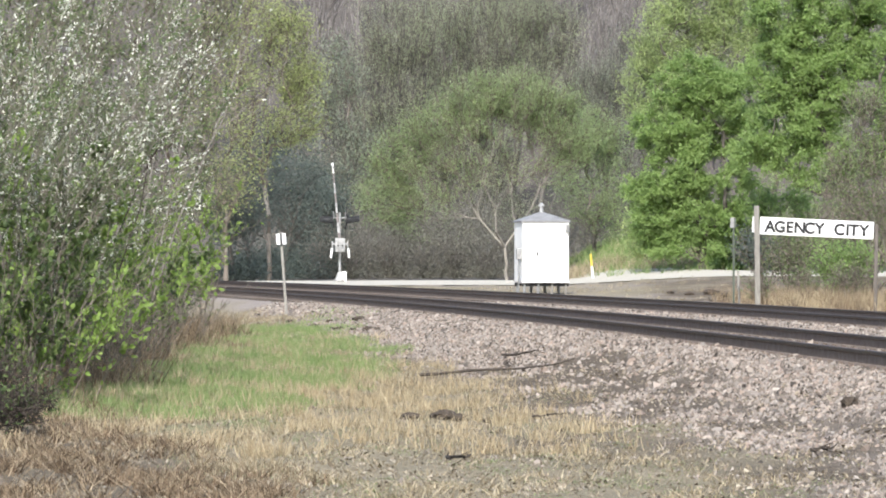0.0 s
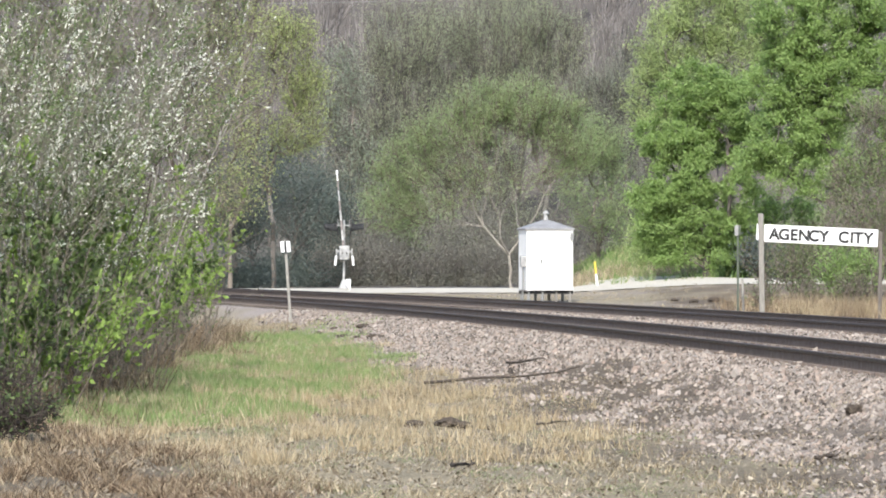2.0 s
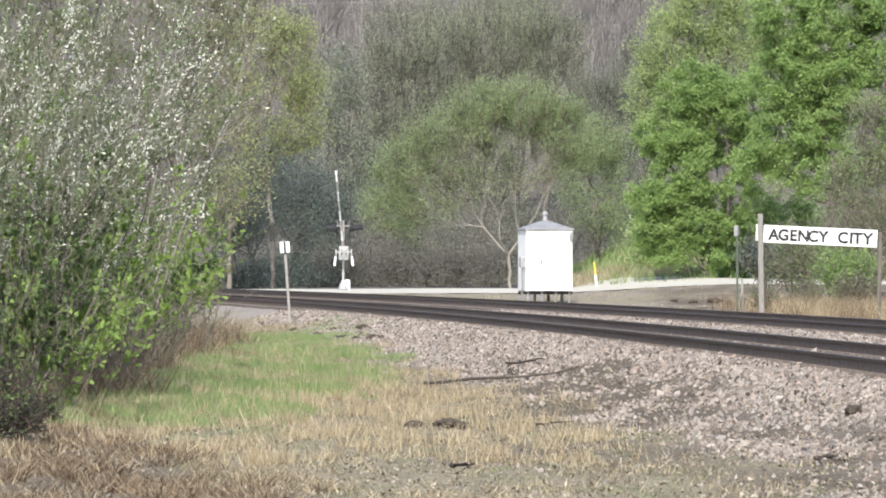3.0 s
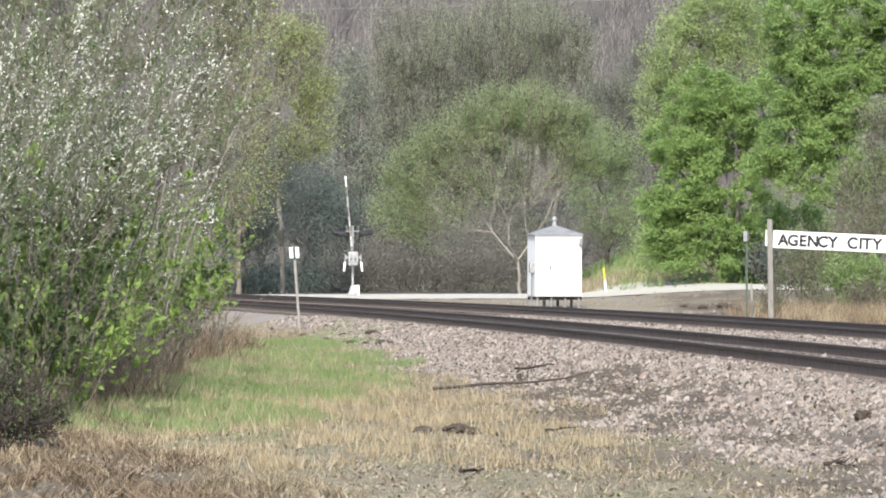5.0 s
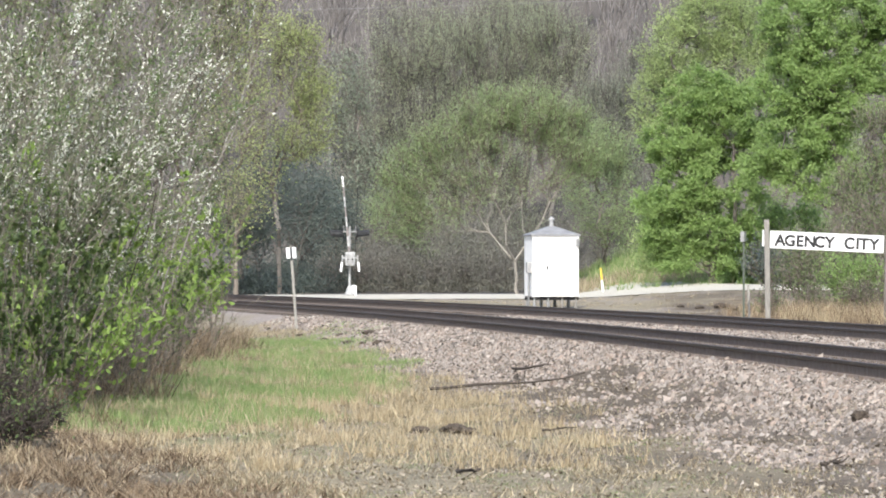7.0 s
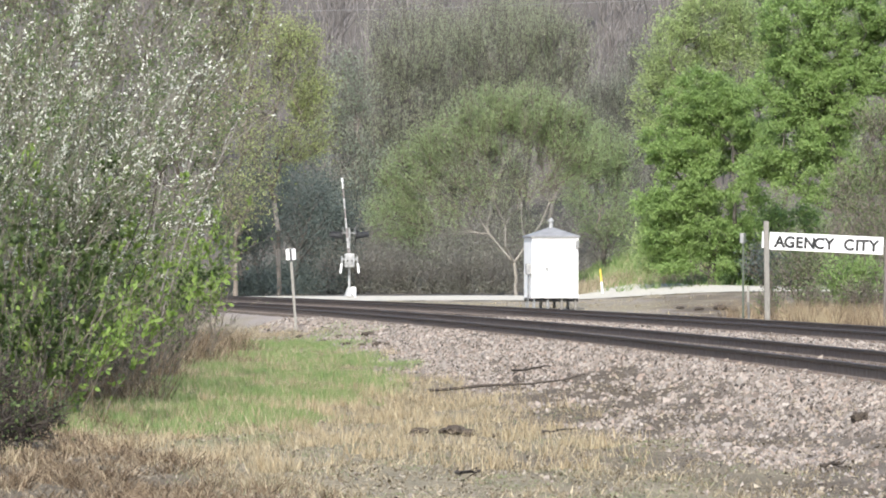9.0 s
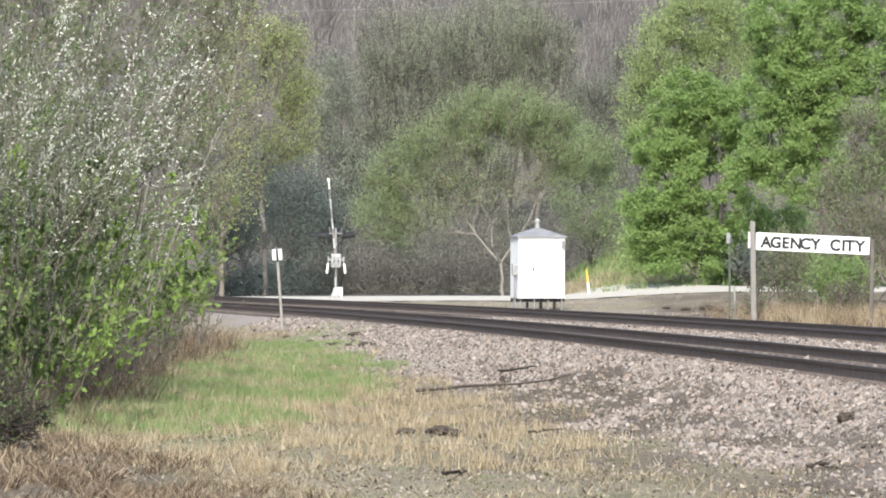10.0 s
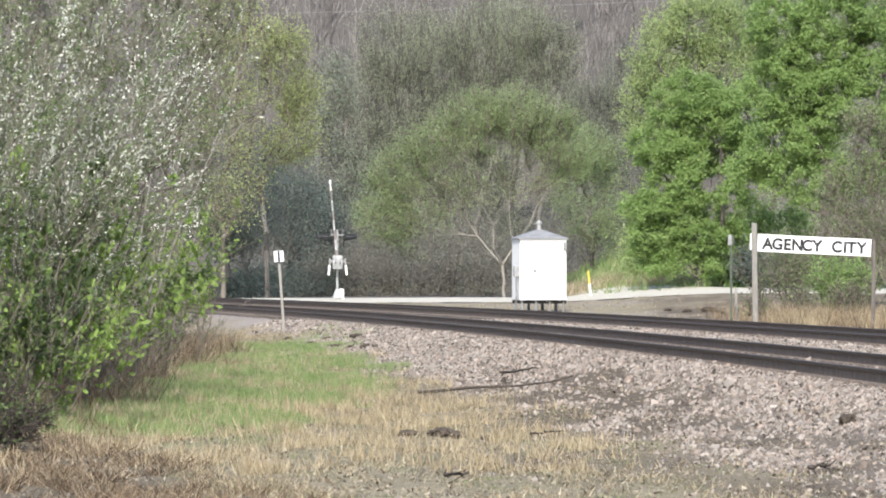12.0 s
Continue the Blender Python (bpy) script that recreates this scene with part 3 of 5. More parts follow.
def road():
    """A pale gravel lane that crosses beyond the tracks."""
    xs = np.linspace(-60, 60, 90)
    rows = []
    for k in range(5):
        d = 166 - 17 * ease(1, 13, xs) + 0.5 * xs * (xs < 0) + (k - 2) * 4.0 + np.sin(xs * 0.3) * 0.6
        z = land(xs, d) + 0.085 + (0.05 if 0 < k < 4 else -0.06)
        rows.append(np.stack([xs, d, z], axis=1))
    V = np.concatenate(rows)
    n = len(xs)
    i = np.arange(n - 1)[None] + (np.arange(4) * n)[:, None]
    F = np.stack([i, i + 1, i + 1 + n, i + n], axis=2).reshape(-1, 4)
    tagged(new("road", mesh_np("road", V, F, [ROAD], True)), "pale sunlit gravel road crossing beyond the tracks", "road", kind="structure")


ground()
road()

# ---------------------------------------------------------------- tracks


def rail_line(offset, ds):
    """Places along a rail that lies this far beyond the nearest one."""
    s = -0.1308 - 0.001608 * (np.minimum(ds, 210.0) - 60)
    n = np.sqrt(1 + s * s)
    return np.stack([rail_x(ds) + offset / n, ds - offset * s / n], axis=1), np.stack([s / n, 1 / n], axis=1)


PROFILE = [(-0.075, -0.168), (-0.075, -0.156), (-0.012, -0.136), (-0.010, -0.045), (-0.036, -0.036), (-0.036, -0.006), (-0.026, 0.0),
           (0.026, 0.0), (0.036, -0.006), (0.036, -0.036), (0.010, -0.045), (0.012, -0.136), (0.075, -0.156), (0.075, -0.168)]


def rail(offset, parent):
    ds = np.concatenate([np.arange(14, 130, 1.0), np.arange(130, 261, 2.5)])
    P, T = rail_line(offset, ds)
    N = np.stack([T[:, 1], -T[:, 0]], axis=1)
    V = np.concatenate([np.stack([P[:, 0] + N[:, 0] * a, P[:, 1] + N[:, 1] * a, np.full(len(P), z)], axis=1)[:, None] for a, z in PROFILE], axis=1)
    k = len(PROFILE)
    j = np.arange(k)
    f = np.stack([j, (j + 1) % k, k + (j + 1) % k, k + j], axis=1)
    F = (f[None] + (np.arange(len(P) - 1) * k)[:, None, None]).reshape(-1, 4)
    head = np.tile(np.isin(j, (4, 5, 6, 7, 8)).astype(int), len(P) - 1)
    ob = new("rail", mesh_np("rail", V.reshape(-1, 3), F, [RAIL_WEB, RAIL_HEAD], False, head))
    ob.parent = parent


def track(offset, label):
    t = empty("railway_track", (0, 0, 0), label, "railway track", "parallel tracks")
    rail(offset, t)
    rail(offset + 1.505, t)
    return t


def ties(offset, parent, rng):
    meshes = []
    for k in range(3):
        b = box(2.6, 0.23, 0.17, bevel=0.012)
        for v in b.verts:
            v.co += Vector(rng.normal(0, 0.006, 3))
        me = bpy.data.meshes.new("tie")
        b.to_mesh(me)
        b.free()
        me.materials.append(TIE)
        meshes.append(me)
    plate = bpy.data.meshes.new("tie_plate")
    b = box(0.34, 0.19, 0.02)
    for sx in (-0.11, 0.11):
        for sy in (-0.06, 0.06):
            box(0.028, 0.03, 0.03, (sx, sy, 0.018), bm=b)
    b.to_mesh(plate)
    b.free()
    plate.materials.append(RAIL_WEB)
    ds = np.arange(22, 170, 0.54)[:270]
    P, T = rail_line(offset + 0.7525, ds)
    for i, (p, t) in enumerate(zip(P, T)):
        o = new("tie", meshes[i % 3])
        turn = math.degrees(math.atan2(-t[0], t[1])) + rng.normal(0, 0.8)
        o.matrix_basis = pose(p[0] + rng.normal(0, 0.03), p[1], -0.345 + rng.normal(0, 0.006), 0, 0, turn)
        o.parent = parent
        if ds[i] < 75:
            for s in (-0.7525, 0.7525):
                q = new("tie_plate", plate)
                q.matrix_basis = pose(p[0] + s * t[1], p[1] - s * t[0], -0.182, 0, 0, turn)
                q.parent = parent


track_near = track(0.0, "rusty curving railway track on crushed stone ballast")
track_far = track(4.616, "second rusty railway track curving alongside the first")

# ---------------------------------------------------------------- bearings


def place(px, d):
    """x of what stands on this bearing at the distance d."""
    return (px - 784) * d / FOCAL


def at(px, d, sink=0.0):
    x = place(px, d)
    return (x, d, float(land(x, d)) - sink)


def signal_hut():
    d = 125.0
    hut = empty("signal_hut", at(954, d), "white metal signal hut with hipped roof on short legs", "signal hut", turn=9)
    w, dp, h, foot = 1.48, 1.48, 1.92, 0.36
    body = part("body", box(w, dp, h, (0, 0, foot), 0.02), WHITE, hut)
    for z in (foot + h - 0.07, foot):
        part("trim_rail", box(w + 0.02, 0.03, 0.05, (0, -dp / 2, z), 0.008), WHITE, body)
    door = part("door", box(0.82, 0.035, 1.70, (0.02, -dp / 2 - 0.012, foot + 0.08), 0.012), WHITE, hut)
    b = rod((-0.28, -dp / 2 - 0.03, foot + 0.92), (-0.28, -dp / 2 - 0.085, foot + 0.92), 0.022)
    box(0.03, 0.02, 0.14, (-0.28, -dp / 2 - 0.085, foot + 0.84), 0.005, bm=b)
    part("door_handle", b, BLACK, door, "dark door handle")
    for z in (0.25, 0.85, 1.45):
        part("hinge", rod((0.44, -dp / 2 - 0.03, foot + z), (0.44, -dp / 2 - 0.03, foot + z + 0.12), 0.014), GALV, door)
    # hipped roof with a small overhang
    b = bmesh.new()
    e, t, z0, z1 = 0.79, 0.09, foot + h - 0.02, foot + h + 0.30
    low = [b.verts.new((sx * e, sy * e, z0)) for sx, sy in ((-1, -1), (1, -1), (1, 1), (-1, 1))]
    lip = [b.verts.new((sx * e, sy * e, z0 + 0.05)) for sx, sy in ((-1, -1), (1, -1), (1, 1), (-1, 1))]
    top = [b.verts.new((sx * t, sy * t, z1)) for sx, sy in ((-1, -1), (1, -1), (1, 1), (-1, 1))]
    b.faces.new(low[::-1])
    b.faces.new(top)
    for i in range(4):
        j = (i + 1) % 4
        b.faces.new((low[i], low[j], lip[j], lip[i]))
        b.faces.new((lip[i], lip[j], top[j], top[i]))
    roof = part("roof", b, ROOF, hut, "grey weathered metal roof")
    b = rod((0, 0, z1 - 0.04), (0, 0, z1 + 0.19), 0.075, 0.06)
    rod((0, 0, z1 + 0.18), (0, 0, z1 + 0.22), 0.10, 0.10, bm=b)
    rod((0, 0, z1 + 0.22), (0, 0, z1 + 0.30), 0.10, 0.03, bm=b)
    part("vent", b, ALU, roof, "round pale roof vent")
    b = box(0.10, 0.10, 0.24, (w / 2 - 0.05, -dp / 2 - 0.05, foot + h - 0.34), 0.012)
    part("lamp_box", b, GALV, hut, "small grey fitting under the eave")
    b = box(0.16, 0.26, 0.34, (-w / 2 - 0.07, -0.45, foot + 0.74), 0.02)
    part("meter_box", b, ALU, hut, "grey meter box on the side")
    b = rod((-w / 2 - 0.07, -0.45, -0.1), (-w / 2 - 0.07, -0.45, foot + 0.75), 0.025)
    part("conduit", b, GALV, hut)
    for sx in (-0.66, -0.22, 0.22, 0.66):
        for sy in (-0.62, 0.62):
            b = rod((sx, sy, -0.12), (sx, sy, foot), 0.05)
            box(0.16, 0.16, 0.03, (sx, sy, foot - 0.03), bm=b)
            part("leg", b, GALV if sx < 0 else POST, hut)
    for sy in (-0.62, 0.62):
        part("skid_beam", box(1.5, 0.08, 0.09, (0, sy, foot - 0.115), 0.008), BLACK, hut)


# ---------------------------------------------------------------- crossing gate


def crossing_gate():
    d = 160.0
    g = empty("crossing_gate", at(597, d), "grey level crossing gate with its arm raised and flashing lights", "crossing gate", turn=4)
    b = box(0.50, 0.50, 0.14, (0, 0, -0.06), 0.02)
    box(0.40, 0.40, 0.10, (0, 0, 0.08), 0.02, bm=b)
    part("foundation", b, CONCRETE, g)
    b = rod((0, 0, 0.16), (0, 0, 0.52), 0.21, 0.085, 16)
    rod((0, 0, 0.16), (0, 0, 0.22), 0.24, 0.24, 16, bm=b)
    part("mast_base", b, ALU, g, "flared cast mast base")
    part("mast", rod((0, 0, 0.4), (0, 0, 2.95), 0.05, 0.045, 16), ALU, g)
    part("side_cabinet", box(0.20, 0.2, 0.50, (0.17, -0.02, 0.05), 0.02), WHITE, g, "small pale cabinet")
    mech = part("gate_mechanism", box(0.40, 0.40, 0.56, (0.0, -0.22, 1.34), 0.06), ALU, g, "rounded silver gate drive housing")
    part("cover_plate", box(0.24, 0.03, 0.34, (0.0, -0.425, 1.44), 0.02), GALV, mech)
    for sx in (-0.09, 0.09):
        part("cover_bolt", rod((sx, -0.43, 1.60), (sx, -0.465, 1.60), 0.03), BLACK, mech)
    for s in (-1, 1):
        b = box(0.05, 0.12, 0.50, (s * 0.31, -0.24, 1.28), 0.015)
        rod((s * 0.18, -0.24, 1.66), (s * 0.34, -0.24, 1.66), 0.05, bm=b)
        arm = part("support_arm", b, ALU, mech)
        part("counterweight", box(0.085, 0.24, 0.40, (s * 0.37, -0.26, 1.10), 0.03, turn=pose(0, 0, 0, 0, -s * 6, 0)), WHITE, arm, "pale counterweight")
    # raised arm in pale and red bands
    z = 1.72
    for i in range(8):
        r = 0.048 - 0.0035 * i
        b = box(2 * r, 0.03, 0.40, (-0.02 - 0.036 * i, -0.30, z), 0.006, turn=pose(0, 0, 0, 0, -5, 0))
        part("arm_section", b, WHITE if i == 7 else (ALU if i % 2 else RED_FADED), g)
        z += 0.40
    part("arm_tip_lamp", rod((-0.30, -0.33, z - 0.12), (-0.31, -0.33, z + 0.03), 0.045), WHITE, g, "pale lamp at the arm tip")
    part("arm_cable", rod((0.22, -0.24, 1.9), (0.30, -0.24, 4.5), 0.012, sides=6), BLACK, g)
    # crossarm with hooded light units turned along the road
    part("light_crossarm", rod((-0.3, 0.0, 2.72), (0.3, 0.0, 2.72), 0.03), GALV, g)
    for s in (-1, 1):
        b = rod((s * 0.27, 0.0, 2.60), (s * 0.30, 0.0, 2.595), 0.29, 0.29, 24)
        unit = part("light_unit", b, BLACK, g, "black round light backing")
        part("lens", rod((s * 0.29, 0.0, 2.60), (s * 0.35, 0.0, 2.59), 0.10, 0.10, 20), LENS_RED, unit)
        b = bmesh.new()
        for k in range(13):
            a = math.pi * (k / 12 * 1.3 - 0.15)
            for x, grow_out, up in ((0.28, 0.20, 0.0), (0.80, 0.15, 0.06)):
                b.verts.new((s * x, grow_out * math.cos(a), 2.58 + up + grow_out * math.sin(a)))
        b.verts.ensure_lookup_table()
        for k in range(12):
            b.faces.new([b.verts[i] for i in (2 * k, 2 * k + 1, 2 * k + 3, 2 * k + 2)])
        bmesh.ops.solidify(b, geom=list(b.faces), thickness=0.012)
        part("hood", b, HOOD, unit)
        part("bracket", rod((s * 0.22, 0.0, 2.72), (s * 0.26, -0.02, 2.98), 0.022), GALV, unit)


# ---------------------------------------------------------------- signs and markers


def letter_mesh(text, height, material):
    cu = bpy.data.curves.new("lettering", "FONT")
    cu.body, cu.size, cu.extrude, cu.align_x = text, height * 1.40, 0.006, "CENTER"
    cu.offset = 0.011
    tmp = bpy.data.objects.new("lettering", cu)
    scene.collection.objects.link(tmp)
    me = bpy.data.meshes.new_from_object(tmp.evaluated_get(bpy.context.evaluated_depsgraph_get()))
    bpy.data.objects.remove(tmp)
    me.materials.clear()
    me.materials.append(material)
    return me


def station_sign():
    d = 83.0
    s = FOCAL / d
    g = empty("station_sign", at(1441, d), "white station name board with black capitals on two weathered timber posts", "sign", turn=-4)
    ground_z = g.matrix_basis.translation.z
    mid = EYE - (434.5 - 480) / s - ground_z
    tilt = pose(0, -0.02, mid, 0, 2.7, 0)
    w, h = 2.38, 0.365
    b = box(w, 0.035, h, (0, 0, -h / 2), 0.006)
    bmesh.ops.transform(b, matrix=tilt, verts=b.verts)
    board = part("board", b, SIGN_WHITE, g)
    b = box(0.12, 0.04, 0.34, (-w / 2 - 0.10, 0.03, -h / 2 + 0.03), 0.01)
    bmesh.ops.transform(b, matrix=tilt, verts=b.verts)
    part("board_end", b, SIGN_WHITE, board)
    for i, (ch, px) in enumerate(zip("AGENCYCITY", (-0.975, -0.770, -0.565, -0.352, -0.150, 0.062, 0.474, 0.645, 0.778, 0.990))):
        o = new("letter", letter_mesh(ch, 0.232, LETTER))
        o.matrix_basis = tilt @ pose(px, -0.024, -0.118, 90, 0, 0) @ Matrix.Diagonal((0.98, 1, 1, 1))
        o.parent = board
    for x, y, top, r, tl in ((-w / 2 - 0.035, -0.08, EYE - (395 - 480) / s - ground_z, 0.112, -0.7), (w / 2 + 0.03, 0.06, EYE - (427 - 480) / s - ground_z, 0.08, 0.8)):
        b = box(r, r, top + 0.4, (x, y, -0.4), 0.016, turn=pose(0, 0, 0, 0, tl, 0))
        part("post", b, POST if x < 0 else DARK_BARK, g)


def milepost():
    d = 85.0
    s = FOCAL / d
    g = empty("milepost", at(503, d, 0.02), "pale leaning milepost with two white angled plates", "milepost")
    gz = g.matrix_basis.translation.z
    top = EYE - (446 - 480) / s - gz
    lean = pose(0, 0, 0, 0, -4.0, 0)
    post = box(0.058, 0.058, top + 0.35, (0, 0, -0.3), 0.012)
    bmesh.ops.transform(post, matrix=lean, verts=post.verts)
    part("post", post, PALE_POST, g)
    for sgn in (-1, 1):
        b = box(0.086, 0.012, 0.235, (0, 0, 0), 0.004)
        m = lean @ pose(sgn * 0.064, -0.012, top - 0.21, 0, 0, sgn * 20)
        bmesh.ops.transform(b, matrix=m, verts=b.verts)
        part("plate", b, SIGN_WHITE, g, "white angled plate")
    # Strip added over the post so the gap between the plates reads dark.
    b = box(0.046, 0.024, 0.27, (0, -0.036, top - 0.25), 0.004)
    bmesh.ops.transform(b, matrix=lean, verts=b.verts)
    part("dark_gap_strip", b, HOOD, g, "added dark strip filling the gap between the plates")


def track_marker():
    d = 81.0
    s = FOCAL / d
    g = empty("track_marker", at(1294, d), "slim dull green steel post with a small grey plate", "marker post")
    gz = g.matrix_basis.translation.z
    top = EYE - (417 - 480) / s - gz
    b = box(0.042, 0.03, top + 0.3, (0, 0, -0.3), 0.004)
    box(0.015, 0.05, top + 0.3, (0, 0.02, -0.3), bm=b)
    part("post", b, GREEN_POST, g)
    part("plate", box(0.12, 0.012, 0.21, (-0.01, -0.03, top - 0.2), 0.004), GALV, g, "grey plate")
    part("plate_edge", box(0.045, 0.016, 0.21, (0.03, -0.036, top - 0.2), 0.004), GREEN_POST, g)
    h = empty("stake", at(1305, d + 1.5), "short pale wooden stake in dry grass", "stake")
    b = box(0.045, 0.045, 1.0, (0, 0, -0.15), 0.006, turn=pose(0, 0, 0, 0, -2, 0))
    part("stake_wood", b, PALE_POST, h)


def cable_marker():
    d = 157.0
    g = empty("cable_marker", at(1046, d), "leaning white utility marker with a yellow top", "marker post")
    lean = pose(0, 0, 0, 0, -6, 0)
    for name, z, hh, m, r in (("post", -0.2, 0.80, WHITE, 0.055), ("yellow_top", 0.60, 0.5, YELLOW, 0.045)):
        b = rod((0, 0, z), (0, 0, z + hh), r, r * 0.85)
        bmesh.ops.transform(b, matrix=lean, verts=b.verts)
        part(name, b, m, g)


signal_hut()
crossing_gate()
station_sign()
milepost()
track_marker()
cable_marker()

# ---------------------------------------------------------------- litter on the ground


def ground_at(px, py):
    """Where a line from the eye on this bearing and dip meets the land."""
    for d in np.arange(20, 160, 0.05):
        if EYE - (py - 480) * d / FOCAL <= float(rough_land(place(px, d), d)):
            break
    return place(px, d), d


def fallen_branch(px0, py0, px1, py1, r, label, seed):
    rng = np.random.default_rng(seed)
    (xa, da), (xb, db) = ground_at(px0, py0), ground_at(px1, py1)
    n = 9
    pts = []
    for i in range(n + 1):
        f = i / n
        x, d = xa + (xb - xa) * f + rng.normal(0, 0.02), da + (db - da) * f + rng.normal(0, 0.05)
        pts.append((x, d, float(rough_land(x, d)) + r * 0.9 + 0.035 + rng.uniform(0, 0.02)))
    thing = empty("fallen_branch", pts[0], label, "branch", "fallen branches")
    o = np.array(pts[0])
    ang = np.arange(7) * 2 * np.pi / 7
    way = np.array([xb - xa, db - da, 0.0]) / math.hypot(xb - xa, db - da)
    across = np.array([way[1], -way[0], 0.0])
    V = np.concatenate([(np.array(p) - o) + r * (1 - 0.6 * i / n) * (across * np.cos(ang)[:, None] + np.array([0, 0, 1.0]) * np.sin(ang)[:, None]) for i, p in enumerate(pts)])
    j = np.arange(7)
    F = np.concatenate([np.stack([j, (j + 1) % 7, 7 + (j + 1) % 7, 7 + j], axis=1) + 7 * i for i in range(n)])
    ob = new("branch_wood", mesh_np("branch_wood", V, F, [STICK], True))
    ob.parent = thing
    twigs = []
    for i in range(2, n, 2):
        a = np.array(pts[i]) - o
        twigs.append((*a, *(a + rng.normal(0, 0.05, 3) + np.array([0.07, 0, 0.0])), r * 0.4, r * 0.15))
    for tw in twigs:
        V, F = tubes([tw], 5)
        ob = new("twig", mesh_np("twig", V, F, [STICK], True))
        ob.parent = thing


def clod(px, py, size, seed, material, name, label, flat=0.6):
    rng = np.random.default_rng(seed)
    x, d = ground_at(px, py)
    b = bmesh.new()
    bmesh.ops.create_icosphere(b, subdivisions=3, radius=size)
    for v in b.verts:
        k = 1 + 0.35 * noise.noise(v.co * (2.2 / size) + Vector((seed, 0, 0))) + 0.25 * noise.noise(v.co * (6 / size) + Vector((0, seed, 0)))
        v.co = Vector((v.co.x * k * 1.3, v.co.y * k, v.co.z * k * flat))
    me = bpy.data.meshes.new(name)
    b.to_mesh(me)
    b.free()
    me.materials.append(material)
    o = new(name, me)
    o.matrix_basis = pose(x, d, float(rough_land(x, d)) + size * flat * 0.45, 0, 0, rng.uniform(0, 360))
    return tagged(o, label, name.replace("_", " "))


fallen_branch(735, 703, 1015, 676, 0.022, "long thin dead branch lying on dry ground", 1)
fallen_branch(886, 668, 958, 658, 0.020, "short dark dead branch on ballast", 2)
fallen_branch(785, 855, 830, 850, 0.014, "short dark stick on bare soil", 3)
fallen_branch(1432, 843, 1462, 838, 0.016, "broken dark stick among stones", 4)
fallen_branch(940, 778, 1000, 772, 0.012, "thin dark stick on bare soil", 5)
for i, (px, py, s) in enumerate(((722, 773, 0.075), (768, 771, 0.06), (784, 773, 0.10), (806, 776, 0.08), (860, 779, 0.05))):
    clod(px, py, s, i + 10, SOIL_DARK, "soil_clod", "dark turned-up clod of soil in dry grass")
for i, (px, py, s) in enumerate(((1500, 750, 0.075), (1545, 745, 0.05), (1420, 700, 0.045), (1360, 675, 0.04), (1330, 735, 0.05))):
    clod(px, py, s, i + 30, BIG_STONE if i else SOIL_DARK, "large_stone", "large angular stone among the ballast", 0.75)
for i, (px, py, s) in enumerate(((508, 601, 0.07), (582, 601, 0.08), (595, 616, 0.10), (632, 598, 0.11), (648, 615, 0.10), (552, 609, 0.07), (668, 616, 0.08), (692, 610, 0.06), (620, 617, 0.08))):
    clod(px, py, s, i + 50, SOIL_DARK, "rotten_tie_chunk", "dark chunk of rotten wood at the ballast edge", 0.5)

for i, (px, py, s) in enumerate(((1256, 552, 0.20), (1216, 553, 0.13), (1182, 550, 0.10), (1275, 556, 0.14))):
    clod(px, py, s, i + 70, SOIL_DARK, "dirt_heap", "low dark heap of dirt beyond the tracks", 0.5)

# ---------------------------------------------------------------- trees and shrubs

# willows in catkin beside the grass
for i, (px, d, h, st, ln) in enumerate(((-110, 46, 5.4, 26, 0.16), (-40, 49, 5.6, 28, 0.17), (25, 53, 5.4, 24, 0.13), (-170, 43, 5.0, 20, 0.18), (95, 57, 4.4, 16, 0.10), (0, 44, 3.4, 16, 0.16))):
    whip_shrub("willow_shrub", px, d, "tall willow shrub covered in silvery catkins", 3 + i, WILLOW_BARK, h, st,
               (("catkin_cover", CATKIN, 9, 0.05, 0.45, "silvery catkins"), ("young_leaves", LEAF_SAGE, 24, 0.05, 0.42, "small grey-green leaves")), lean=ln, spread=0.50, shoots=15, shoot=0.95, girth=0.013, bare=0.35)
whip_shrub("willow_shrub", 215, 60, "leaning willow with pale, nearly bare branches", 12, PALE_BARK, 4.9, 7,
           (("catkin_cover", CATKIN, 6, 0.046, 0.42, "few silvery catkins"),), lean=0.16, spread=0.22, foot=0.3, shoots=9, shoot=0.8, girth=0.02, bare=0.4)
whip_shrub("willow_shrub", 120, 48, "tall willow shrub with dark bare limbs", 13, STICK, 4.6, 3,
           (("catkin_cover", CATKIN, 8, 0.042, 0.42, "silvery catkins"),), lean=0.10, spread=0.35, shoots=8, shoot=0.7, girth=0.013, bare=0.4)
for i, (px, d, h) in enumerate(((-30, 44, 5.0), (40, 47, 4.6))):
    whip_shrub("willow_shrub", px, d, "arching willow with grey stems strung with catkins", 14 + i, WILLOW_BARK, h, 7,
               (("catkin_cover", CATKIN, 9, 0.05, 0.45, "silvery catkins"),), lean=0.24, spread=0.45, shoots=8, shoot=0.9, girth=0.012, bare=0.4)
